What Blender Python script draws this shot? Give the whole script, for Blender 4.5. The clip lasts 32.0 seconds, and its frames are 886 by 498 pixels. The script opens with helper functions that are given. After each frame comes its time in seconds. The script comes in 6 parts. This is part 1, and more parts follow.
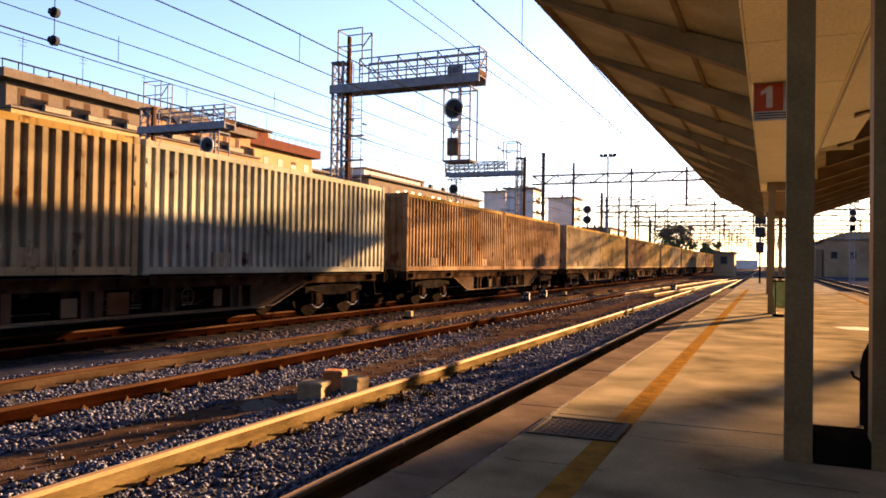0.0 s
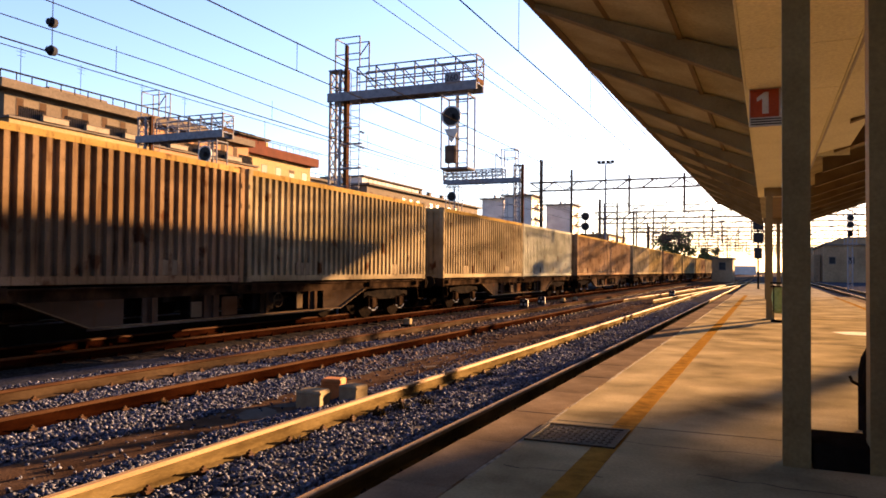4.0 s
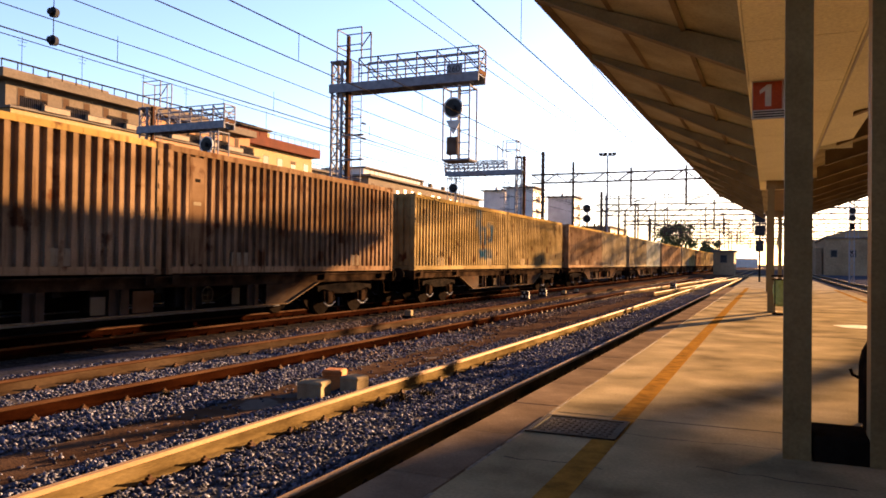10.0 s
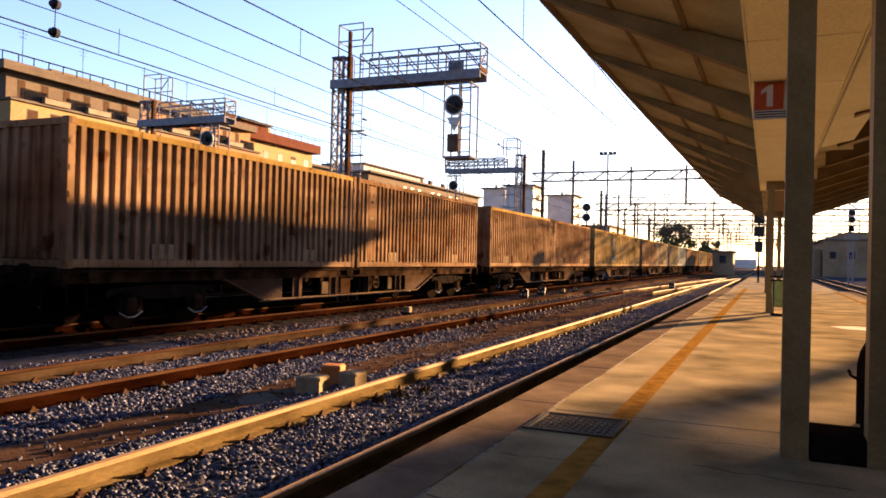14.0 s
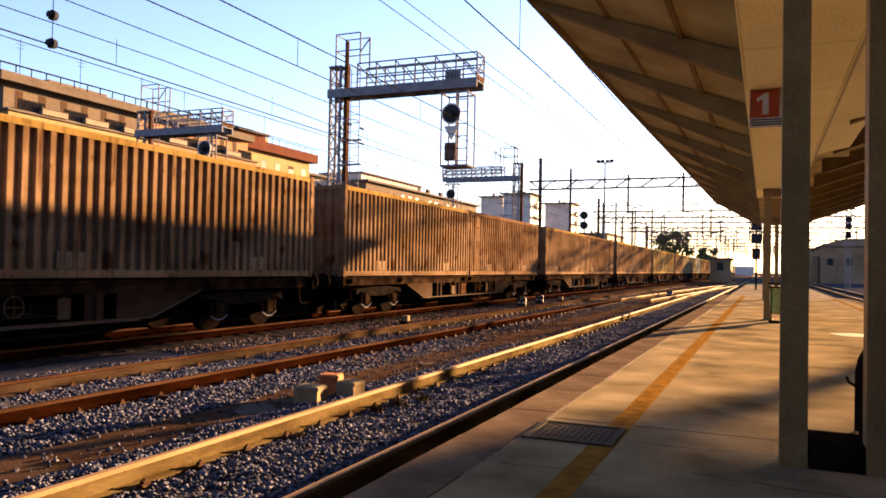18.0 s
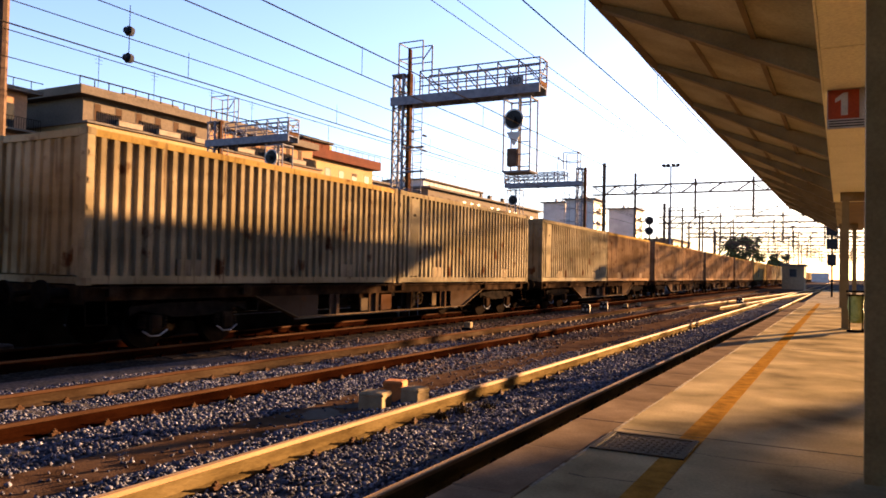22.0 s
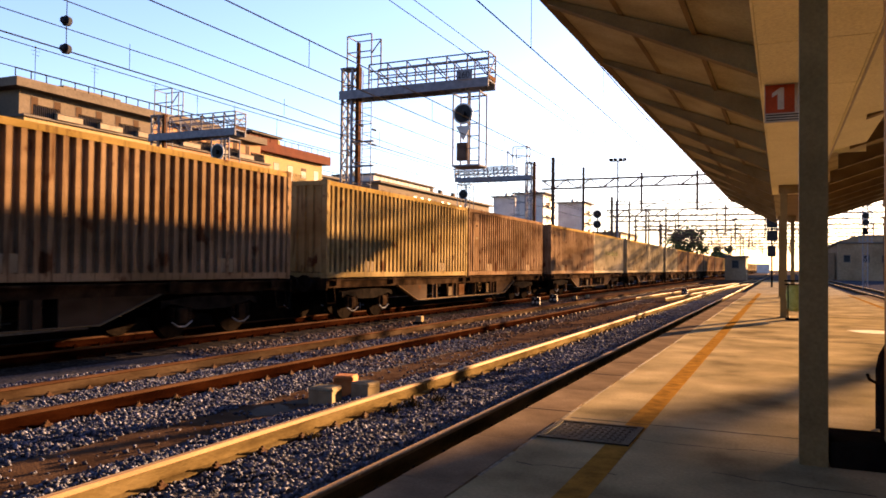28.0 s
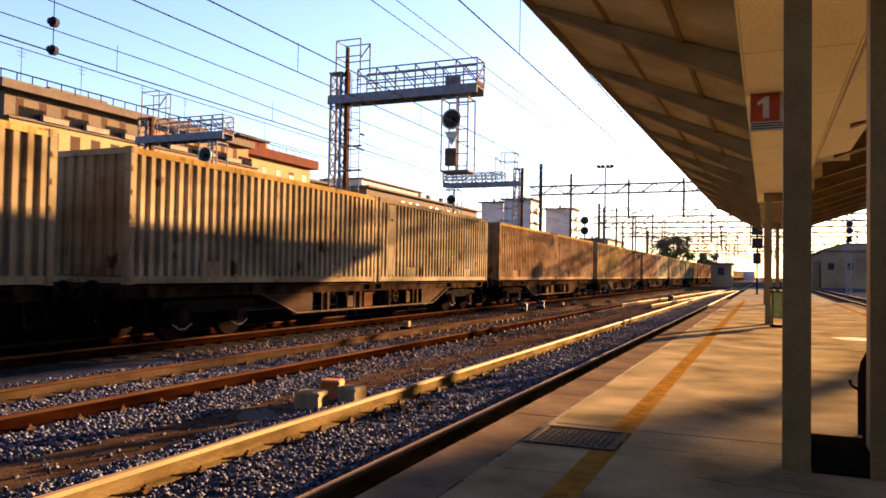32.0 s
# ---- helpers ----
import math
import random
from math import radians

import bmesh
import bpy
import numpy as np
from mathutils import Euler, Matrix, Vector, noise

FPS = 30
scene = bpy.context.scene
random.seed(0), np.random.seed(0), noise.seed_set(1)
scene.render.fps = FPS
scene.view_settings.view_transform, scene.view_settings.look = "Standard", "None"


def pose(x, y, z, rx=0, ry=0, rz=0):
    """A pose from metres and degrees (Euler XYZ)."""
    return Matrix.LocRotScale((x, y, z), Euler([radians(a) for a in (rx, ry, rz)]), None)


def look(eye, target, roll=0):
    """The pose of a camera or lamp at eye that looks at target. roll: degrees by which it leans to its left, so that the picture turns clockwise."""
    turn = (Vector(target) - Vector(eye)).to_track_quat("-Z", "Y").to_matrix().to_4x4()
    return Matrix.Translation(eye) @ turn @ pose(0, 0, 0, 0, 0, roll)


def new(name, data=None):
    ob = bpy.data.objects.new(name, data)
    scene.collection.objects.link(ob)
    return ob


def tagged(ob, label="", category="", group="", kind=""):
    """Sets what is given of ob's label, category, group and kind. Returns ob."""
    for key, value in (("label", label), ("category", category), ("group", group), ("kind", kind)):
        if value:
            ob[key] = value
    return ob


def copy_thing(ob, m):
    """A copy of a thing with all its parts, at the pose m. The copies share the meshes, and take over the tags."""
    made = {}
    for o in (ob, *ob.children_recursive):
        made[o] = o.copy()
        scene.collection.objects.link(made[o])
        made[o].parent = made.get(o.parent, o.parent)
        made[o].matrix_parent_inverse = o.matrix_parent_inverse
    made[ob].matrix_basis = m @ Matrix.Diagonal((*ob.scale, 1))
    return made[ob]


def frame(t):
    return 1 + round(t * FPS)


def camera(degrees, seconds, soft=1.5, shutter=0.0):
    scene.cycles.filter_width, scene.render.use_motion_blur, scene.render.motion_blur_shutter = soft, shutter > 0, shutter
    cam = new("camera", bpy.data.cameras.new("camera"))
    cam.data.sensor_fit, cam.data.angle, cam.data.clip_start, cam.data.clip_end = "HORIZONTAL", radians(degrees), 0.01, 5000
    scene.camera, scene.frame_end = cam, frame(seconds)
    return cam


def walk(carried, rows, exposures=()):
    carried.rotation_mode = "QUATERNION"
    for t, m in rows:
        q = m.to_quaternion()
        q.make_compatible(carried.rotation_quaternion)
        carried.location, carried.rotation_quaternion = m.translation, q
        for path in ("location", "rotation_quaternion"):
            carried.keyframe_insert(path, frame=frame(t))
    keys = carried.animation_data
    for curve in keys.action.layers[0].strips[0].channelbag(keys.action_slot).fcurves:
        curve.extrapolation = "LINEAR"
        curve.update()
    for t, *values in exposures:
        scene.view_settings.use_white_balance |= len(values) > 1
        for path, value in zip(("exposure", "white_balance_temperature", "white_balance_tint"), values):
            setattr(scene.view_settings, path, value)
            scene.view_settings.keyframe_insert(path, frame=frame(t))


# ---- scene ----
cam = camera(61.04, 32.0, soft=1.7, shutter=0.12)
PATH = [
    (0, -0.003, 0.003, 1.254, 90.91, -0.9, 23.48), (0.5, -0.001, 0.002, 1.246, 91.07, -0.92, 23.36),
    (1, 0.001, 0.003, 1.25, 90.98, -0.87, 23.36), (1.5, -0.001, 0.005, 1.252, 91.2, -1.04, 23.39),
    (2, 0.004, 0.003, 1.249, 91.26, -0.76, 23.38), (2.5, 0.003, -0.005, 1.254, 91.45, -0.87, 23.56),
    (3, -0.004, 0.003, 1.256, 91.29, -0.81, 23.38), (3.5, 0.003, -0.001, 1.251, 91.48, -0.64, 23.3),
    (5.5, 0.008, 0.003, 1.255, 91.12, -0.48, 23.55), (6, -0.001, 0.005, 1.244, 90.88, -0.66, 23.58),
    (6.5, -0.002, 0.01, 1.257, 91.19, -0.67, 23.53), (7, 0.002, -0.004, 1.256, 91.46, -0.48, 23.32),
    (7.5, 0.006, 0.001, 1.253, 91.22, -0.48, 23.52), (8, -0, -0.003, 1.254, 91.22, -0.37, 23.43),
    (8.5, 0.005, 0.007, 1.248, 91.26, -0.23, 23.31), (9, 0, -0, 1.25, 91.12, -0.5, 23.41),
    (9.5, 0.001, 0.006, 1.249, 91.24, -0.55, 23.47), (10, 0.005, -0.001, 1.252, 90.85, -0.78, 23.47),
    (10.5, 0.003, -0.002, 1.249, 90.84, -0.83, 23.48), (11, 0, 0.001, 1.252, 90.68, -1.22, 23.27),
    (11.5, 0.003, -0.005, 1.251, 90.86, -1.09, 23.34), (12, -0.003, 0.001, 1.251, 91.25, -1.12, 23.23),
    (12.5, -0.001, 0.001, 1.252, 91.11, -1.27, 23.19), (13, 0.004, -0.002, 1.248, 91.01, -1.25, 23.28),
    (13.5, -0.004, 0.005, 1.244, 90.87, -1.07, 23.14), (14, -0.001, -0.005, 1.244, 90.64, -1.44, 23.4),
    (14.5, 0.002, -0.003, 1.25, 90.77, -1.43, 23.31), (16.5, 0.009, -0.009, 1.251, 91.19, -1.4, 22.72),
    (17, 0.01, 0.003, 1.25, 91.38, -0.9, 23.27), (17.5, 0.007, -0.01, 1.246, 91.14, -1.29, 23.18),
    (18, 0.002, -0.006, 1.247, 91.29, -1.17, 23.24), (18.5, -0.004, -0.008, 1.245, 91.16, -1.28, 23.3),
    (19, -0.003, 0.007, 1.245, 90.88, -0.87, 23.41), (19.5, 0.012, 0.004, 1.245, 90.73, -1.49, 23.03),
    (20, -0.015, 0.002, 1.243, 91.66, -1.4, 24.21), (20.5, -0.033, 0.001, 1.24, 91.22, -0.36, 26.87),
    (21, -0.028, 0.006, 1.239, 91.01, -0.45, 27.21), (21.5, -0.031, 0.01, 1.237, 91.3, -1.02, 27.32),
    (22, -0.037, 0.007, 1.256, 91.66, -1.22, 27.94), (22.5, -0.018, -0.015, 1.241, 91.75, -2.04, 27.58),
    (23, -0.012, -0.003, 1.245, 91.76, -1.58, 26.78), (23.5, -0.009, -0, 1.25, 91.93, -1.45, 25.88),
    (24, 0.003, -0.008, 1.246, 92.64, -0.53, 24.43), (24.5, -0.009, 0.001, 1.245, 92.31, -0.16, 24.43),
    (25, -0.007, 0.004, 1.24, 92.27, 0.34, 24.91), (25.5, -0.003, 0.009, 1.246, 91.96, -0.03, 24.69),
    (27.5, 0.004, 0.005, 1.249, 91.58, -0.51, 24.22), (28, -0.012, 0.014, 1.239, 91.32, -0.62, 24.24),
    (28.5, -0.007, 0.001, 1.245, 91.69, -0.38, 24.47), (29, -0.008, -0.002, 1.247, 91.84, -0.76, 23.68),
    (29.5, 0.009, -0.004, 1.236, 91.85, -0.71, 23.45), (30, -0.012, -0.004, 1.248, 91.94, -0.77, 22.93),
    (30.5, -0.011, -0.005, 1.245, 91.85, -0.5, 22.96), (31, -0.002, -0.003, 1.239, 91.81, -0.52, 23.25),
    (31.5, 0.003, -0.007, 1.246, 91.7, -0.7, 23.06), (32, -0.005, 0.003, 1.236, 91.73, -0.99, 23.29),
]
walk(cam, [(r[0], pose(*r[1:])) for r in PATH])

# ---- light ----
SUN_AZ, SUN_EL = 21.0, 7.2          # degrees to the right of the tracks' line, and above the horizon
world = bpy.data.worlds.new("sky")
scene.world = world
world.use_nodes = True
wn = world.node_tree.nodes
sky = wn.new("ShaderNodeTexSky")
sky.sky_type = "NISHITA"
sky.sun_disc = False
sky.sun_elevation, sky.sun_rotation = radians(SUN_EL), radians(SUN_AZ)
sky.air_density, sky.dust_density, sky.ozone_density = 1.0, 0.6, 2.0
wn["Background"].inputs["Strength"].default_value = 0.043
haze = wn.new("ShaderNodeMix")          # thin violet haze of a dusty evening
haze.data_type, haze.blend_type = "RGBA", "MULTIPLY"
haze.inputs[0].default_value, haze.inputs[7].default_value = 1.0, (1.06, 0.965, 1.22, 1)
world.node_tree.links.new(sky.outputs[0], haze.inputs[6])
world.node_tree.links.new(haze.outputs[2], wn["Background"].inputs["Color"])

sun_dir = Vector((math.sin(radians(SUN_AZ)) * math.cos(radians(SUN_EL)), math.cos(radians(SUN_AZ)) * math.cos(radians(SUN_EL)), math.sin(radians(SUN_EL))))
sun = new("sun", bpy.data.lights.new("sun", "SUN"))
sun.data.energy, sun.data.angle, sun.data.color = 5.0, radians(0.6), (1.0, 0.56, 0.26)
sun.matrix_world = look(sun_dir * 60, (0, 0, 0))
scene.view_settings.exposure = 3.5


# ---- materials ----
def shade(name, colours, rough=0.8, metal=0.0, scale=6.0, bump=0.2, fine=60.0, stretch=(1, 1, 1), rand=0.0, spec=0.25, coord="Object"):
    """A procedural surface: colours mixed by a coarse noise, darkened a little by a fine one, with a fine relief."""
    m = bpy.data.materials.new(name)
    m.use_nodes = True
    nt = m.node_tree
    n, ln = nt.nodes, nt.links.new
    p = n["Principled BSDF"]
    tc, mp = n.new("ShaderNodeTexCoord"), n.new("ShaderNodeMapping")
    mp.inputs["Scale"].default_value = stretch
    ln(tc.outputs[coord], mp.inputs["Vector"])
    a, b = n.new("ShaderNodeTexNoise"), n.new("ShaderNodeTexNoise")
    a.inputs["Scale"].default_value, a.inputs["Detail"].default_value = scale, 6
    b.inputs["Scale"].default_value, b.inputs["Detail"].default_value = fine, 4
    ln(mp.outputs[0], a.inputs["Vector"]), ln(mp.outputs[0], b.inputs["Vector"])
    ramp = n.new("ShaderNodeValToRGB")
    e = ramp.color_ramp.elements
    k = len(colours)
    e[0].position, e[1].position = 0.32, 0.68
    e[0].color, e[1].color = (*colours[0], 1), (*colours[-1], 1)
    for i in range(1, k - 1):
        el = e.new(0.32 + 0.36 * i / (k - 1))
        el.color = (*colours[i], 1)
    ln(a.outputs[0], ramp.inputs[0])
    mix = n.new("ShaderNodeMix")
    mix.data_type, mix.blend_type = "RGBA", "MULTIPLY"
    mr = n.new("ShaderNodeMapRange")
    mr.inputs[3].default_value, mr.inputs[4].default_value = 0.65, 1.3
    ln(b.outputs[0], mr.inputs[0])
    mix.inputs[0].default_value = 1.0
    ln(ramp.outputs[0], mix.inputs[6]), ln(mr.outputs[0], mix.inputs[7])
    out = mix.outputs[2]
    if rand:
        oi, hs, mr2 = n.new("ShaderNodeObjectInfo"), n.new("ShaderNodeHueSaturation"), n.new("ShaderNodeMapRange")
        mr2.inputs[3].default_value, mr2.inputs[4].default_value = 1 - rand, 1 + rand
        ln(oi.outputs["Random"], mr2.inputs[0]), ln(mr2.outputs[0], hs.inputs["Value"]), ln(out, hs.inputs["Color"])
        out = hs.outputs[0]
    ln(out, p.inputs["Base Color"])
    rr = n.new("ShaderNodeMapRange")
    rr.inputs[3].default_value, rr.inputs[4].default_value = max(0.05, rough - 0.12), min(1, rough + 0.12)
    ln(a.outputs[0], rr.inputs[0]), ln(rr.outputs[0], p.inputs["Roughness"])
    p.inputs["Metallic"].default_value = metal
    p.inputs["Specular IOR Level"].default_value = spec * 0.35
    if bump:
        bp = n.new("ShaderNodeBump")
        bp.inputs["Strength"].default_value, bp.inputs["Distance"].default_value = bump, 0.01
        ln(b.outputs[0], bp.inputs["Height"]), ln(bp.outputs[0], p.inputs["Normal"])
    return m


def painted_steel(name, paint, rust=(0.055, 0.025, 0.012), amount=0.5, dirt=(0.042, 0.021, 0.011)):
    """Weathered paint on steel: vertical streaks of rust, dirt and worn patches."""
    m = bpy.data.materials.new(name)
    m.use_nodes = True
    nt = m.node_tree
    n, ln = nt.nodes, nt.links.new
    p = n["Principled BSDF"]
    tc = n.new("ShaderNodeTexCoord")

    def tex(stretch, scale, detail=5):
        mp, t = n.new("ShaderNodeMapping"), n.new("ShaderNodeTexNoise")
        mp.inputs["Scale"].default_value = stretch
        t.inputs["Scale"].default_value, t.inputs["Detail"].default_value = scale, detail
        ln(tc.outputs["Object"], mp.inputs["Vector"]), ln(mp.outputs[0], t.inputs["Vector"])
        return t

    def step(src, lo, hi):
        r = n.new("ShaderNodeMapRange")
        r.inputs[1].default_value, r.inputs[2].default_value = lo, hi
        ln(src, r.inputs[0])
        return r.outputs[0]

    def mixed(fac, c1, c2):
        x = n.new("ShaderNodeMix")
        x.data_type = "RGBA"
        ln(fac, x.inputs[0])
        for c, i in ((c1, 6), (c2, 7)):
            if isinstance(c, tuple):
                x.inputs[i].default_value = (*c, 1)
            else:
                ln(c, x.inputs[i])
        return x.outputs[2]

    streak, patch, grain = tex((1.0, 5.0, 0.45), 1.6), tex((1, 0.35, 1), 1.1, 3), tex((1, 1, 1), 45)
    lighter = tuple(min(0.9, c * 1.25 + 0.02) for c in paint)
    darker = tuple(c * 0.72 for c in paint)
    col = mixed(step(patch.outputs[0], 0.35, 0.65), darker, lighter)
    col = mixed(step(streak.outputs[0], 0.66 - 0.26 * amount, 0.86 - 0.24 * amount), col, dirt)
    wear = tex((1, 0.8, 0.7), 2.3, 6)
    col = mixed(step(wear.outputs[0], 0.665 - 0.12 * amount, 0.74 - 0.12 * amount), col, rust)
    hs, oi, vr = n.new("ShaderNodeHueSaturation"), n.new("ShaderNodeObjectInfo"), n.new("ShaderNodeMapRange")
    vr.inputs[3].default_value, vr.inputs[4].default_value = 0.86, 1.16
    ln(oi.outputs["Random"], vr.inputs[0]), ln(vr.outputs[0], hs.inputs["Value"]), ln(col, hs.inputs["Color"])
    col = hs.outputs[0]
    col = mixed(step(grain.outputs[0], 0.66 - 0.12 * amount, 0.80 - 0.12 * amount), col, rust)
    ln(col, p.inputs["Base Color"])
    p.inputs["Roughness"].default_value = 0.85
    p.inputs["Specular IOR Level"].default_value = 0.0
    bp = n.new("ShaderNodeBump")
    bp.inputs["Strength"].default_value, bp.inputs["Distance"].default_value = 0.25, 0.004
    ln(grain.outputs[0], bp.inputs["Height"]), ln(bp.outputs[0], p.inputs["Normal"])
    return m


M_BALLAST = shade("ballast", [(0.0224, 0.0224, 0.0269), (0.0404, 0.0404, 0.0479), (0.0636, 0.0636, 0.0748)], 0.95, scale=22, fine=70, bump=1.0, spec=0.0)
M_SOIL = shade("trackside_soil", [(0.0306, 0.0177, 0.011), (0.0502, 0.03, 0.019), (0.0673, 0.0428, 0.0282)], 1.0, scale=3, fine=50, bump=0.8, spec=0.0)
M_GROUND = shade("ground", [(0.0408, 0.0337, 0.0286), (0.0714, 0.0592, 0.049), (0.102, 0.0868, 0.0714)], 1.0, scale=0.9, fine=14, bump=0.8, spec=0.0)
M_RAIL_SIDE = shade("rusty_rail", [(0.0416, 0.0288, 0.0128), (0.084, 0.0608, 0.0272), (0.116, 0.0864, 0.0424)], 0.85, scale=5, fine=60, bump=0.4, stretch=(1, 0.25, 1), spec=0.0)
# Worn heads, with their golden sheen put into the pale colour
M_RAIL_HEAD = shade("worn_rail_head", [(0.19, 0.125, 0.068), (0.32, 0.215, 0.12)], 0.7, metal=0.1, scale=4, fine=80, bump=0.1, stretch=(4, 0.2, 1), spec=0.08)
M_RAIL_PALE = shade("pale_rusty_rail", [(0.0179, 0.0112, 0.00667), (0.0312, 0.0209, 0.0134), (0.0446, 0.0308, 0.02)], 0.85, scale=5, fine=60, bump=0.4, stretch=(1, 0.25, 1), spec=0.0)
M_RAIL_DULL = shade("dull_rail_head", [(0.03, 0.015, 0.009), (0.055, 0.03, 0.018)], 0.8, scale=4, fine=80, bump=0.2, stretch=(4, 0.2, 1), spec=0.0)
M_SLEEPER = shade("concrete_sleeper", [(0.048, 0.0416, 0.0368), (0.088, 0.0784, 0.0704)], 0.95, scale=5, fine=60, bump=0.5, spec=0.0)
M_CLIP = shade("rail_clip", [(0.024, 0.0126, 0.0068), (0.052, 0.0288, 0.017)], 0.7, metal=0.3, scale=20, bump=0.3, spec=0.0)
M_PLATFORM = shade("platform_paving", [(0.129, 0.103, 0.0595), (0.213, 0.171, 0.0983), (0.278, 0.223, 0.129), (0.356, 0.287, 0.171)], 0.75, scale=1.1, fine=45, bump=0.12, spec=0.0, stretch=(1.0, 1.0, 1))
M_COPING = shade("platform_edge_stone", [(0.0938, 0.0675, 0.045), (0.144, 0.105, 0.07), (0.194, 0.144, 0.0975)], 0.85, scale=2, fine=50, bump=0.2, rand=0.12, spec=0.0)
# Near black: shade on the platform wall and plinth is put into the colour
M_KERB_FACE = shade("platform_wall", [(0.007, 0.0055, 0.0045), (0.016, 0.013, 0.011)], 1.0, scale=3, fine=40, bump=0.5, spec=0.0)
M_YELLOW = shade("yellow_line_paint", [(0.142, 0.075, 0.0182), (0.22, 0.116, 0.0243), (0.284, 0.15, 0.0304)], 0.7, scale=7, fine=60, bump=0.15, spec=0.0)
M_WHITE_LINE = shade("white_line_paint", [(0.09, 0.072, 0.05), (0.24, 0.205, 0.155)], 0.8, scale=11, fine=50, bump=0.2, spec=0.1)
M_PALE_PATCH = shade("fresh_white_paint", [(0.6, 0.56, 0.46), (0.75, 0.71, 0.6)], 0.8, scale=3, fine=30, bump=0.1, spec=0.0)
M_CAST = shade("cast_iron", [(0.0286, 0.0208, 0.013), (0.0494, 0.0364, 0.0234)], 0.75, scale=9, fine=90, bump=0.3, spec=0.15)
M_COLUMN = shade("grey_green_column_paint", [(0.16, 0.118, 0.054), (0.22, 0.165, 0.078)], 0.6, scale=2.5, fine=50, bump=0.1, spec=0.12)
M_CANOPY = shade("canopy_underside", [(0.251, 0.213, 0.122), (0.334, 0.293, 0.167), (0.41, 0.361, 0.22)], 0.8, scale=1.2, fine=25, bump=0.2)
# Near-black ballast: the shade under and beyond the train is put into the colour
M_SHADE_BED = shade("oil_stained_ballast", [(0.008, 0.007, 0.006), (0.02, 0.017, 0.015), (0.035, 0.03, 0.027)], 0.95, scale=14, fine=60, bump=0.9, spec=0.0)
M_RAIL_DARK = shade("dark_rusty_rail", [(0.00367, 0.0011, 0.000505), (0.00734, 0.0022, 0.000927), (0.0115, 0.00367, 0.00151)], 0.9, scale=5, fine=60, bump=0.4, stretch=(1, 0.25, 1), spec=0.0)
M_BRACKET = shade("brown_bracket_paint", [(0.13, 0.093, 0.045), (0.2, 0.146, 0.074)], 0.65, scale=2, fine=40, bump=0.15)
M_SOFFIT = shade("cream_soffit", [(0.74, 0.74, 0.55), (0.83, 0.83, 0.63)], 0.75, scale=1.0, fine=30, bump=0.1)
M_GALV = shade("galvanised_steel", [(0.11, 0.114, 0.134), (0.17, 0.174, 0.198)], 0.75, metal=0.0, scale=6, fine=60, bump=0.15, spec=0.0)
M_MASTRUST = shade("rusty_mast", [(0.05, 0.034, 0.026), (0.085, 0.06, 0.046)], 0.85, scale=5, fine=60, bump=0.3, spec=0.0)
# Underframe steel and paint near black: shade below the containers is put in
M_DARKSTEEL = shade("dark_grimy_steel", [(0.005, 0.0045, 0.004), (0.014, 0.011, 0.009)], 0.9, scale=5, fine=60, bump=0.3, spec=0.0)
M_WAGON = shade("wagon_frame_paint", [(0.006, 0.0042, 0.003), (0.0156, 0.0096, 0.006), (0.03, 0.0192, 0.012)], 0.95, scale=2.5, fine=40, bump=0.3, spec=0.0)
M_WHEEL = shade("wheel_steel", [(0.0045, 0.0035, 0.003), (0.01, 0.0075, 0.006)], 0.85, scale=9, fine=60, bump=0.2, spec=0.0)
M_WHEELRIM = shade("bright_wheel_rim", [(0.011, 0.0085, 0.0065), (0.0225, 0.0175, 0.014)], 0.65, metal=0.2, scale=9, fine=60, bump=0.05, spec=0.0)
M_BLACK = shade("signal_black", [(0.008, 0.008, 0.009), (0.02, 0.02, 0.022)], 0.5, scale=6, bump=0.05)
M_FIREBOX = shade("dark_red_box_paint", [(0.075, 0.016, 0.008), (0.11, 0.024, 0.012)], 0.6, scale=5, bump=0.1)
M_WHITE = shade("white_enamel", [(0.3, 0.3, 0.29), (0.4, 0.395, 0.38)], 0.45, scale=4, bump=0.05)
M_RED = shade("red_enamel", [(0.22, 0.04, 0.016), (0.28, 0.052, 0.022)], 0.6, scale=5, bump=0.05)
M_WIRE = shade("copper_wire", [(0.008, 0.008, 0.008), (0.016, 0.015, 0.015)], 0.95, scale=3, bump=0, spec=0.0)
M_INSUL = shade("brown_glazed_insulator", [(0.02, 0.022, 0.03), (0.035, 0.038, 0.05)], 0.9, scale=3, bump=0, spec=0.0)
M_LEAF = shade("dark_foliage", [(0.035, 0.05, 0.02), (0.07, 0.09, 0.035), (0.11, 0.13, 0.05)], 0.8, scale=2, bump=0.2)
M_BARK = shade("bark", [(0.06, 0.045, 0.03), (0.13, 0.10, 0.07)], 0.95, scale=8, bump=0.6)
M_GLASS = shade("window_glass", [(0.012, 0.014, 0.016), (0.025, 0.027, 0.03)], 0.4, scale=1, bump=0, spec=0.08)
M_SHUTTER = shade("brown_shutter", [(0.035, 0.02, 0.012), (0.055, 0.033, 0.02)], 0.7, scale=2, bump=0.2, stretch=(1, 1, 12), spec=0.04)
M_SHUTTER_B = shade("grey_shutter", [(0.04, 0.036, 0.03), (0.06, 0.054, 0.046)], 0.7, scale=2, bump=0.2, stretch=(1, 1, 12), spec=0.04)
M_PLASTER_A = shade("grey_tan_plaster", [(0.085, 0.0697, 0.0544), (0.115, 0.0952, 0.0748)], 0.9, scale=0.3, fine=4, bump=0.2, spec=0.04)
M_PLASTER_B = shade("orange_plaster", [(0.21, 0.12, 0.07), (0.26, 0.15, 0.09)], 0.9, scale=0.3, fine=4, bump=0.2, spec=0.04)
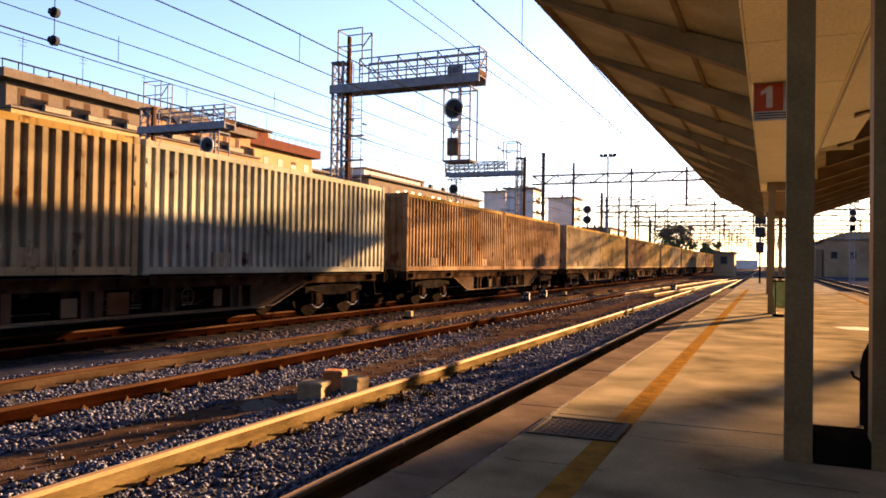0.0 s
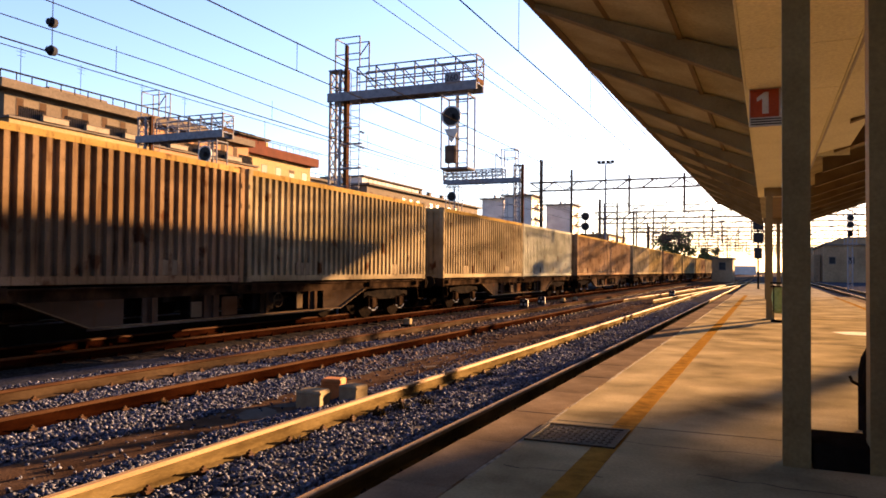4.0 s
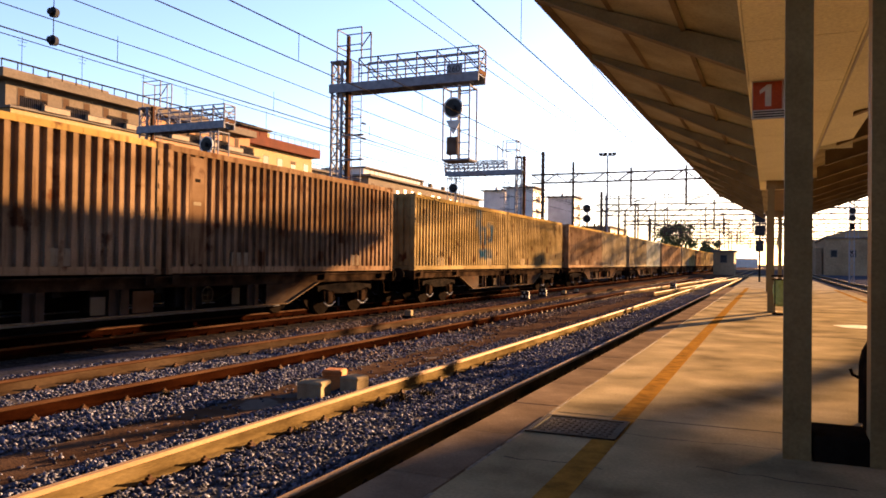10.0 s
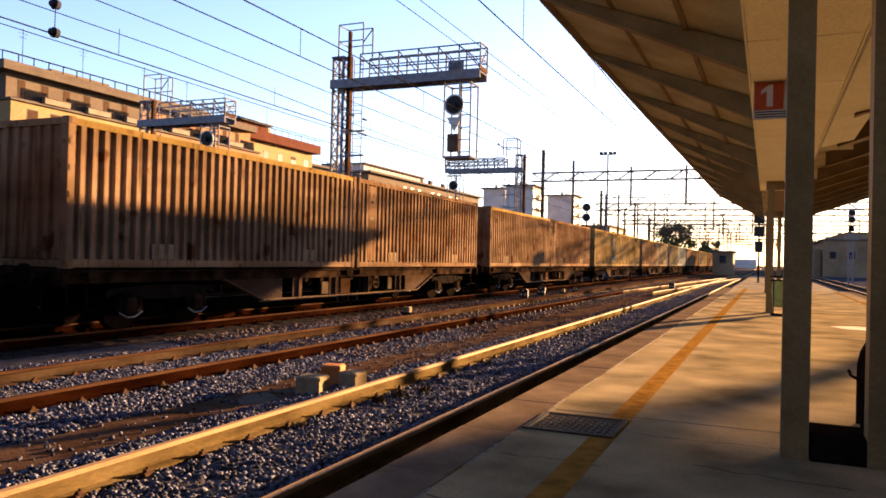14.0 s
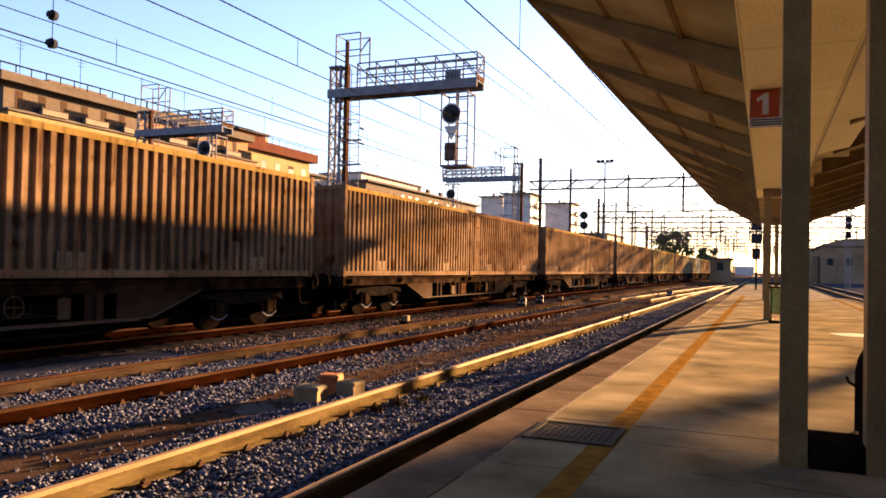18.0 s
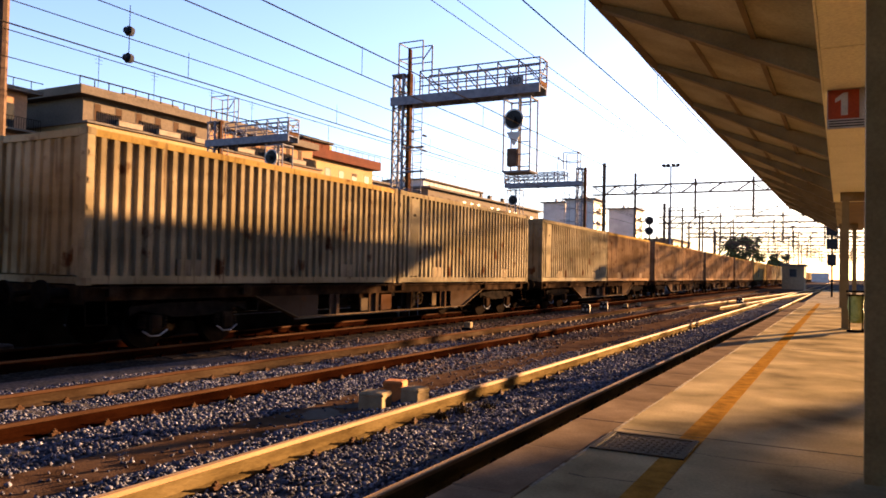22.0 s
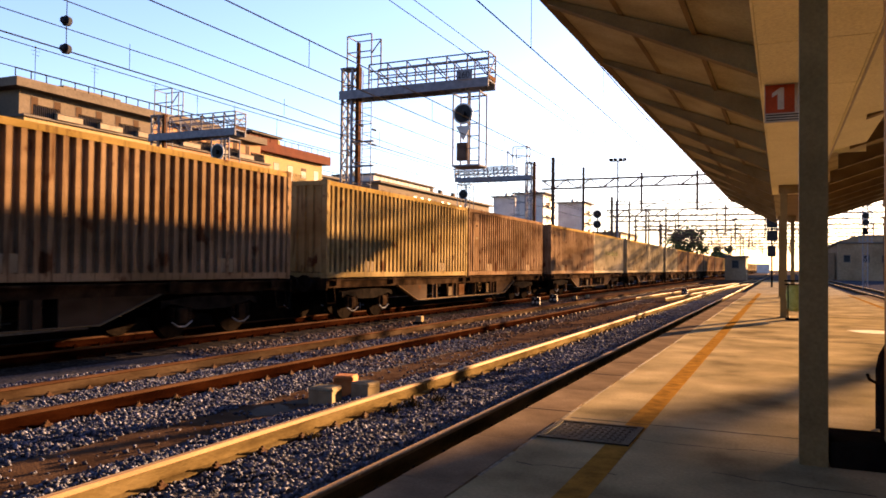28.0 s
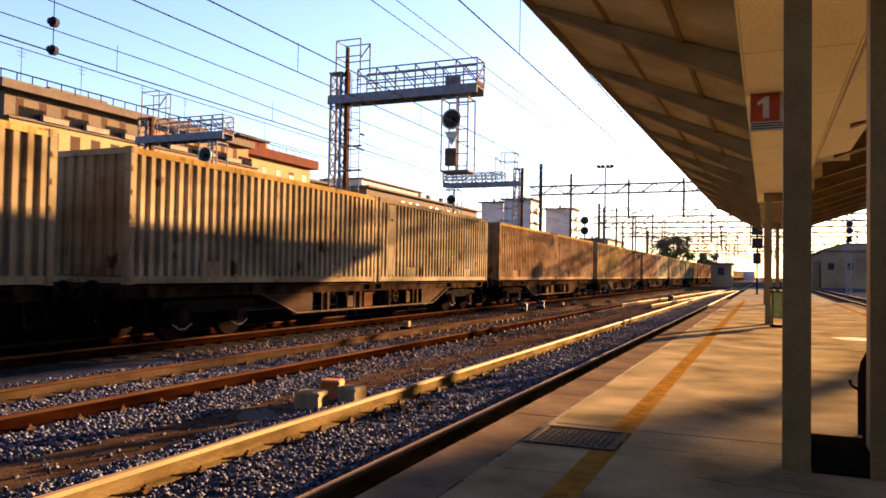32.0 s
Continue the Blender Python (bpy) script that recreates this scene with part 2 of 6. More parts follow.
M_PLASTER_C = shade("yellow_plaster", [(0.2, 0.15, 0.078), (0.25, 0.19, 0.1)], 0.9, scale=0.3, fine=4, bump=0.2, spec=0.04)
M_PLASTER_D = shade("pale_grey_plaster", [(0.304, 0.284, 0.284), (0.405, 0.385, 0.379)], 0.9, scale=0.3, fine=4, bump=0.2, spec=0.04)
M_BRICKRED = shade("dark_red_cladding", [(0.055, 0.019, 0.013), (0.08, 0.028, 0.018)], 0.85, scale=0.6, fine=5, bump=0.2, spec=0.04)
M_SHED = shade("weathered_tan_plaster", [(0.12, 0.0863, 0.0525), (0.165, 0.12, 0.075), (0.203, 0.15, 0.0975)], 0.9, scale=0.25, fine=3, bump=0.2, spec=0.04)
M_SLAB = shade("concrete_slab", [(0.07, 0.062, 0.054), (0.10, 0.088, 0.076)], 0.9, scale=0.6, fine=6, bump=0.2, spec=0.04)
M_BAG = shade("green_litter_bag", [(0.22, 0.30, 0.08), (0.36, 0.44, 0.16)], 0.35, scale=7, fine=30, bump=0.5)
M_BLOCK = shade("cast_concrete_block", [(0.16, 0.124, 0.076), (0.24, 0.192, 0.12)], 0.9, scale=6, fine=60, bump=0.5, spec=0.0)
M_TERRA = shade("orange_terracotta_block", [(0.24, 0.085, 0.025), (0.33, 0.13, 0.045)], 0.85, scale=6, fine=60, bump=0.4)


# ---- geometry helpers ----
class Geo:
    """Collects vertices and faces of one mesh."""

    def __init__(self):
        self.v, self.f = [], []

    def add(self, verts, faces):
        k = len(self.v)
        self.v += [tuple(p) for p in verts]
        self.f += [tuple(i + k for i in q) for q in faces]
        return self

    def box(self, x0, x1, y0, y1, z0, z1):
        return self.add([(x0, y0, z0), (x1, y0, z0), (x1, y1, z0), (x0, y1, z0), (x0, y0, z1), (x1, y0, z1), (x1, y1, z1), (x0, y1, z1)],
                        [(0, 3, 2, 1), (4, 5, 6, 7), (0, 1, 5, 4), (1, 2, 6, 5), (2, 3, 7, 6), (3, 0, 4, 7)])

    def cbox(self, x0, x1, y0, y1, z0, z1, c=0.01):
        """A box with chamfered upright edges and top."""
        def ring(d, z):
            return [(x0 + d, y0, z), (x1 - d, y0, z), (x1, y0 + d, z), (x1, y1 - d, z), (x1 - d, y1, z), (x0 + d, y1, z), (x0, y1 - d, z), (x0, y0 + d, z)]
        top = [(x0 + c + (0.0), y0 + c, z1), (x1 - c, y0 + c, z1), (x1 - c, y0 + c, z1), (x1 - c, y1 - c, z1), (x1 - c, y1 - c, z1), (x0 + c, y1 - c, z1), (x0 + c, y1 - c, z1), (x0 + c, y0 + c, z1)]
        v = ring(c, z0) + ring(c, z1 - c)
        k = len(v)
        v += [top[0], top[2], top[4], top[6]]
        f = [tuple(range(7, -1, -1))] + [(i, (i + 1) % 8, 8 + (i + 1) % 8, 8 + i) for i in range(8)]
        f += [(8, 9, k + 1, k), (9, 10, k + 1), (10, 11, k + 2, k + 1), (11, 12, k + 2), (12, 13, k + 3, k + 2), (13, 14, k + 3), (14, 15, k, k + 3), (15, 8, k), (k, k + 1, k + 2, k + 3)]
        return self.add(v, f)

    def prism(self, outline, a0, a1, axis="y"):
        """Extrudes a closed outline of 2D points along an axis."""
        n = len(outline)
        def put(p, a):
            return {"y": (p[0], a, p[1]), "x": (a, p[0], p[1]), "z": (p[0], p[1], a)}[axis]
        v = [put(p, a0) for p in outline] + [put(p, a1) for p in outline]
        f = [(i, (i + 1) % n, n + (i + 1) % n, n + i) for i in range(n)] + [tuple(range(n - 1, -1, -1)), tuple(range(n, 2 * n))]
        return self.add(v, f)

    def rod(self, a, b, r, n=6, r2=None):
        a, b = Vector(a), Vector(b)
        d = (b - a).normalized()
        u = d.orthogonal().normalized()
        w = d.cross(u)
        r2 = r if r2 is None else r2
        v = [a + (u * math.cos(t) + w * math.sin(t)) * r for t in (2 * math.pi * i / n for i in range(n))]
        v += [b + (u * math.cos(t) + w * math.sin(t)) * r2 for t in (2 * math.pi * i / n for i in range(n))]
        f = [(i, (i + 1) % n, n + (i + 1) % n, n + i) for i in range(n)] + [tuple(range(n - 1, -1, -1)), tuple(range(n, 2 * n))]
        return self.add(v, f)

    def bar(self, a, b, w):
        """A square bar from a to b."""
        return self.rod(a, b, w * 0.7071, 4)

    def tube(self, pts, r, n=8):
        pts = [Vector(p) for p in pts]
        v, f = [], []
        u = (pts[1] - pts[0]).orthogonal().normalized()
        for i, p in enumerate(pts):
            d = (pts[min(i + 1, len(pts) - 1)] - pts[max(i - 1, 0)]).normalized()
            u = (u - d * u.dot(d)).normalized()
            w = d.cross(u)
            v += [p + (u * math.cos(2 * math.pi * k / n) + w * math.sin(2 * math.pi * k / n)) * r for k in range(n)]
        for i in range(len(pts) - 1):
            f += [(i * n + k, i * n + (k + 1) % n, (i + 1) * n + (k + 1) % n, (i + 1) * n + k) for k in range(n)]
        f += [tuple(range(n - 1, -1, -1)), tuple(range((len(pts) - 1) * n, len(pts) * n))]
        return self.add(v, f)

    def disc(self, c, r, depth, axis="y", n=24):
        c = Vector(c)
        d = {"x": Vector((depth / 2, 0, 0)), "y": Vector((0, depth / 2, 0)), "z": Vector((0, 0, depth / 2))}[axis]
        return self.rod(c - d, c + d, r, n)

    def mesh(self, name, smooth=False):
        me = bpy.data.meshes.new(name)
        me.from_pydata(self.v, [], self.f)
        if smooth:
            me.polygons.foreach_set("use_smooth", [True] * len(me.polygons))
        me.update()
        return me


def part(name, geo, material, parent=None, label="", at=None, smooth=False, kind=""):
    """Links a Geo, or a ready mesh, as one mesh object under a thing or part."""
    me = geo.mesh(name, smooth) if isinstance(geo, Geo) else geo
    if not me.materials:
        me.materials.append(material)
    ob = new(name, me)
    ob.parent = parent
    if at is not None:
        ob.matrix_basis = at if isinstance(at, Matrix) else Matrix.Translation(at)
    return tagged(ob, label=label, kind=kind)


def thing(name, at=(0, 0, 0), label="", category="", group="", kind=""):
    ob = new(name)
    ob.empty_display_size = 0.2
    ob.matrix_basis = at if isinstance(at, Matrix) else Matrix.Translation(at)
    return tagged(ob, label, category, group, kind)


"""Levels and lines of the plan: z = 0 is the platform, y runs along the tracks."""
RAIL_TOP = -0.27
BED = -0.455
T1, T2, T3, T4 = -3.58, -7.72, -12.07, 6.1
EDGE = -2.07
EDGE_R = 4.0


# ---- ground, tracks ----
def ground_sheet():
    me = Geo()
    xs = [-1500, -300, -120, -60, -30, -14, 20, 60, 300, 1500]
    ys = [-300, -60, 0, 60, 150, 300, 700, 2500]
    v = [(x, y, -0.5) for y in ys for x in xs]
    n = len(xs)
    f = [(j * n + i, j * n + i + 1, (j + 1) * n + i + 1, (j + 1) * n + i) for j in range(len(ys) - 1) for i in range(n - 1)]
    part("ground", me.add(v, f), M_GROUND, label="dusty brown railway yard ground", kind="structure")


def bed_height(x, y):
    """The ballast's surface: shoulders at the rails, a shallow dip of soil between the tracks."""
    h = 0.018 * noise.noise((x * 2.1, y * 2.1, 0)) + 0.02 * noise.noise((x * 0.6, y * 0.6, 3))
    between = math.exp(-((x + 5.55) / 0.55) ** 2) + math.exp(-((x + 9.8) / 0.6) ** 2)
    return BED + h - 0.035 * between


def ballast_sheet():
    xs = [i * 0.25 - 17.25 for i in range(61)] + [EDGE]
    ys = [-12 + j * 0.3 for j in range(140)] + [30 + j * 2.0 for j in range(1, 70)]
    n = len(xs)
    v = [(x, y, bed_height(x, y)) for y in ys for x in xs]
    stone, soil, shade_quads = [], [], []
    for j in range(len(ys) - 1):
        for i in range(n - 1):
            q = (j * n + i, j * n + i + 1, (j + 1) * n + i + 1, (j + 1) * n + i)
            x, y = (xs[i] + xs[i + 1]) / 2, ys[j]
            w = 0.42 + 0.22 * noise.noise((y * 0.35, 1.7, 0))
            # from the train outwards the bed takes the shade-dark colour
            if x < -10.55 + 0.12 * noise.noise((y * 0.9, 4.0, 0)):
                shade_quads.append(q)
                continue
            (soil if abs(x + 5.6) < w or (x < -4.75 + 0.25 * noise.noise((y * 0.4, 9.0, 0)) and y > 17 + 3 * noise.noise((x * 1.5, y * 0.3, 2))) else stone).append(q)
    me = bpy.data.meshes.new("ballast_bed")
    me.from_pydata(v, [], stone + soil + shade_quads)
    me.materials.append(M_BALLAST), me.materials.append(M_SOIL), me.materials.append(M_SHADE_BED)
    me.polygons.foreach_set("material_index", [0] * len(stone) + [1] * len(soil) + [2] * len(shade_quads))
    me.polygons.foreach_set("use_smooth", [True] * len(me.polygons))
    part("ballast_bed", me, M_BALLAST, label="grey crushed stone ballast with a strip of brown soil", kind="structure")
    g = Geo().box(EDGE_R + 0.02, 16, -10, 260, -0.6, BED)
    part("ballast_bed", g, M_BALLAST, label="grey crushed stone ballast beside the platform", kind="structure")


def stones(name, count, zone, size, seed, material=None):
    """Loose crushed stones scattered over the bed, joined into one mesh."""
    rng = np.random.default_rng(seed)
    base = np.array([(1, 0, 0), (-1, 0, 0), (0, 1, 0), (0, -1, 0), (0, 0, 1), (0, 0, -1)], float)
    tri = np.array([(0, 2, 4), (2, 1, 4), (1, 3, 4), (3, 0, 4), (2, 0, 5), (1, 2, 5), (3, 1, 5), (0, 3, 5)])
    x0, x1, y0, y1 = zone
    xy = []
    while len(xy) < count:
        x, y = rng.uniform(x0, x1), y0 + (y1 - y0) * rng.random() ** 1.35
        keep = 1.0
        w = 0.42 + 0.22 * noise.noise((y * 0.35, 1.7, 0))
        if abs(x + 5.6) < w:
            keep = 0.05
        for c in (T1, T2, T3):
            if abs(abs(x - c) - 0.7525) < 0.085:
                keep = 0.0
        if rng.random() < keep:
            xy.append((x, y))
    n = len(xy)
    verts = np.empty((n, 6, 3))
    s = size * rng.uniform(0.55, 1.35, (n, 1, 1))
    local = base[None] * rng.uniform(0.6, 1.25, (n, 6, 1)) + rng.uniform(-0.28, 0.28, (n, 6, 3))
    local *= s * np.array([1.0, 0.9, 0.72])
    a = rng.uniform(0, 6.283, n)
    b = rng.uniform(-0.6, 0.6, n)
    ca, sa, cb, sb = np.cos(a)[:, None], np.sin(a)[:, None], np.cos(b)[:, None], np.sin(b)[:, None]
    lx, ly, lz = local[..., 0], local[..., 1], local[..., 2]
    ly, lz = ly * cb - lz * sb, ly * sb + lz * cb
    lx, ly = lx * ca - ly * sa, lx * sa + ly * ca
    z = np.array([bed_height(*p) for p in xy])
    xy = np.array(xy)
    verts[..., 0], verts[..., 1] = lx + xy[:, :1], ly + xy[:, 1:]
    verts[..., 2] = lz + z[:, None] + s[:, :, 0] * rng.uniform(0.1, 0.55, (n, 1))
    faces = (tri[None] + (np.arange(n) * 6)[:, None, None]).reshape(-1, 3)
    me = bpy.data.meshes.new(name)
    me.vertices.add(n * 6), me.vertices.foreach_set("co", verts.ravel())
    me.loops.add(faces.size), me.loops.foreach_set("vertex_index", faces.ravel().astype(np.int32))
    me.polygons.add(len(faces)), me.polygons.foreach_set("loop_start", (np.arange(len(faces)) * 3).astype(np.int32))
    me.update(calc_edges=True)
    part(name, me, material or M_STONE_VAR, label="loose grey crushed stones between the rails", kind="stuff")


def stone_material(name, tones):
    m = shade(name, tones, 0.9, scale=14, fine=150, bump=0.4, spec=0.0)
    n, ln = m.node_tree.nodes, m.node_tree.links.new
    p = n["Principled BSDF"]
    src = p.inputs["Base Color"].links[0].from_socket
    geo, hs, mr = n.new("ShaderNodeNewGeometry"), n.new("ShaderNodeHueSaturation"), n.new("ShaderNodeMapRange")
    mr.inputs[3].default_value, mr.inputs[4].default_value = 0.42, 1.6
    ln(geo.outputs["Random Per Island"], mr.inputs[0]), ln(mr.outputs[0], hs.inputs["Value"]), ln(src, hs.inputs["Color"]), ln(hs.outputs[0], p.inputs["Base Color"])
    return m


# grey stone tinted blue to carry the sky-lit shade on the ballast
M_STONE_VAR = stone_material("loose_stone", [(0.0343, 0.0373, 0.0533), (0.0655, 0.07, 0.0964), (0.117, 0.122, 0.16)])
M_STONE_FAR = stone_material("rust_dusted_stone", [(0.04, 0.0304, 0.0288), (0.068, 0.0544, 0.0528), (0.108, 0.0896, 0.088)])
RAIL_WEB = [(-0.07, 0), (0.07, 0), (0.07, 0.012), (0.012, 0.032), (0.010, 0.128), (-0.010, 0.128), (-0.012, 0.032), (-0.07, 0.012)]
RAIL_HEAD = [(-0.010, 0.1285), (0.010, 0.1285), (0.034, 0.139), (0.034, 0.164), (0.026, 0.172), (-0.026, 0.172), (-0.034, 0.164), (-0.034, 0.139)]


def track(x, y0, y1, near0, near1, label, head=None, slope=0.0, sleepers=True, heads=None, sides=None, tie=None, clip=None):
    """A railway track: two rails with foot, web and head, concrete sleepers and rail clips."""
    t = thing("railway_track", (x, 0, RAIL_TOP - 0.172), label, "railway track", "railway tracks")
    t.rotation_euler[2] = slope
    for i, s in enumerate((-0.7525, 0.7525)):
        off = lambda o: [(a + s, b) for a, b in o]
        r = part("rail", Geo().prism(off(RAIL_WEB), y0, y1), (sides or (M_RAIL_SIDE, M_RAIL_SIDE))[i], t)
        part("rail_head", Geo().prism(off(RAIL_HEAD), y0, y1), (heads or (head, head))[i] or M_RAIL_HEAD, r)
    sl = Geo().cbox(-1.25, 1.25, -0.12, 0.12, -0.15, -0.004, 0.02).mesh("sleeper")
    cl = Geo()
    cl.cbox(-0.034, 0.034, -0.055, 0.055, -0.004, 0.03, 0.012)
    cl.cbox(-0.02, 0.02, -0.03, 0.03, 0.029, 0.052, 0.01).rod((0, 0, 0.04), (0.004, 0.003, 0.066), 0.014, 6, 0.011)
    cl = cl.mesh("rail_clip")
    if sleepers:
        y = near0
        while y < near1:
            s = part("sleeper", sl if tie is None else sl.copy(), tie or M_SLEEPER, t, at=(0, y, 0))
            for dx in (-0.8535, -0.6515, 0.6515, 0.8535):
                part("rail_clip", cl, clip or M_CLIP, s, at=(dx, 0, 0))
            y += 0.6
        g, gc = Geo(), Geo()
        while y < min(y1, 130):
            g.box(-1.25, 1.25, y - 0.12, y + 0.12, -0.15, -0.004)
            for dx in (-0.86, -0.645, 0.645, 0.86):
                gc.box(dx - 0.03, dx + 0.03, y - 0.05, y + 0.05, -0.004, 0.05)
            y += 0.6
        part("sleeper_bed", g, tie or M_SLEEPER, t, kind="stuff")
        part("fastening_strip", gc, clip or M_CLIP, t, kind="stuff")
    return t


ground_sheet()
ballast_sheet()
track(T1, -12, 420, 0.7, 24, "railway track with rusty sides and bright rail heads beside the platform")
track(T2, -12, 95, 1.2, 24, "rusty railway track with one paler and one darker rail", heads=(M_RAIL_DULL, M_RAIL_DULL), sides=(M_RAIL_PALE, M_RAIL_DARK))
# sleepers and clips here carry the shade under the train in their colour
track(T3, -60, 420, 4, 20, "rusty railway track under the freight train", head=M_RAIL_DULL, sides=(M_RAIL_DARK, M_RAIL_DARK), tie=M_SHADE_BED, clip=M_RAIL_DARK)
track(T4, -12, 420, 20, 20.5, "railway track on the far side of the platform")
track(-8.05, 40, 135, 200, 200, "connecting track that joins the main line", slope=-math.atan2(4.4, 95), sleepers=False)
stones("ballast_stones", 62000, (-9.9, EDGE - 0.02, 1.5, 16.0), 0.027, 3)
stones("far_ballast_stones", 8000, (-4.7, EDGE - 0.02, 11.0, 42.0), 0.036, 4)
stones("rusty_ballast_stones", 13000, (-10.5, -4.7, 11.0, 42.0), 0.036, 5, M_STONE_FAR)


# ---- platform ----
def platform():
    p = thing("platform", (0, 0, 0), "worn brown-grey paved station platform with stone edging", "platform", kind="structure")
    Y0, Y1 = -14, 43
    part("paving", Geo().box(EDGE + 0.42, EDGE_R - 0.4, Y0, Y1, -0.7, 0.0), M_PLATFORM, p)
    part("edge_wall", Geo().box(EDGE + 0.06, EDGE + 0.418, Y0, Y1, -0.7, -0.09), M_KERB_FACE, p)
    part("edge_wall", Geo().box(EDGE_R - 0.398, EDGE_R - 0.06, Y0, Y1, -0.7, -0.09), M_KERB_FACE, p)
    rng = random.Random(5)
    cop = Geo().cbox(0, 0.412, 0.004, 1.196, -0.09, 0.0, 0.008).mesh("edge_stone")
    y = Y0
    while y < Y1 - 0.5:
        part("edge_stone", cop, M_COPING, p, at=(EDGE + 0.0, y, rng.uniform(-0.002, 0.003)))
        part("edge_stone", cop, M_COPING, p, at=(EDGE_R - 0.412, y, rng.uniform(-0.002, 0.003)))
        y += 1.2
    # the lower end of the platform beyond the canopy
    part("lower_end", Geo().box(-1.95, 3.6, Y1, 100, -0.7, -0.12), M_PLATFORM, p)
    part("end_step", Geo().cbox(-1.95, 3.6, Y1 + 0.002, Y1 + 0.4, -0.118, -0.02, 0.01), M_COPING, p)
    # worn lines
    part("yellow_line", Geo().box(-1.14, -0.965, Y0, Y1, 0.0, 0.0015), M_YELLOW, p, "worn yellow safety line")
    part("yellow_line", Geo().box(3.0, 3.17, Y0, Y1, 0.0, 0.0015), M_YELLOW, p, "worn yellow safety line")
    g = Geo()
    y = Y0
    while y < Y1:
        L = rng.uniform(0.2, 1.4)
        g.box(-1.66, -1.66 + rng.uniform(0.012, 0.028), y, y + L, 0.0, 0.001)
        y += L + rng.choice((0.02, 0.1, 0.5))
    part("edge_joint", g, M_WHITE_LINE, p, "pale mortar joint behind the edge stones")
    g = Geo()
    for y in (-2.6, 6.15, 14.7, 23.3, 31.9):
        g.box(-1.6, 3.5, y, y + 0.012, 0.0, 0.002)
    part("paving_joint", g, M_CAST, p, "dark narrow joints across the paving")
    for x, y, dx, n in ((-0.97, 5.62, 0.14, 9), (-1.55, 4.6, 0.11, 6), (-0.4, 4.9, 0.13, 7), (-1.62, 3.6, 0.1, 5), (0.9, 9.2, 0.15, 8)):
        g = Geo()
        for k in range(n):
            w, nx, ny = rng.uniform(0.003, 0.009), x + dx * rng.uniform(0.7, 1.2), y + rng.uniform(-0.06, 0.05)
            g.add([(x, y - w, 0.0015), (nx, ny - w, 0.0015), (nx, ny + w, 0.0015), (x, y + w, 0.0015)], [(0, 1, 2, 3)])
            x, y = nx, ny
        part("crack", g, M_CAST, p, "dark ragged crack in the paving")
    part("worn_marking", Geo().add([(1.22, 17.75, 0.003), (1.45, 17.1, 0.003), (2.4, 17.0, 0.003), (2.4, 17.8, 0.003), (1.7, 18.05, 0.003)], [(0, 1, 2, 3, 4)]), M_PALE_PATCH, p, "small pale patch on the paving")


def manhole():
    m = thing("manhole_cover", (0, 0, 0), "cast iron manhole cover with raised ribs set in the platform", "manhole cover")
    x0, x1, y0, y1 = -1.64, -0.98, 5.33, 5.98
    f = Geo()
    for a in ((x0, x1, y0, y0 + 0.04), (x0, x1, y1 - 0.04, y1), (x0, x0 + 0.04, y0 + 0.04, y1 - 0.04), (x1 - 0.04, x1, y0 + 0.04, y1 - 0.04)):
        f.box(*a, 0.0, 0.014)
    part("frame", f, M_CAST, m)
    part("plate", Geo().box(x0 + 0.046, x1 - 0.046, y0 + 0.046, y1 - 0.046, 0.0, 0.007), M_CAST, m)
    rib = Geo().cbox(-0.018, 0.018, -0.006, 0.006, 0, 0.003, 0.001).mesh("rib")
    for i in range(12):
        for j in range(12):
            part("rib", rib, M_CAST, m, at=pose(x0 + 0.075 + i * 0.0465, y0 + 0.075 + j * 0.0455, 0.007, 0, 0, 0 if (i + j) % 2 else 90))


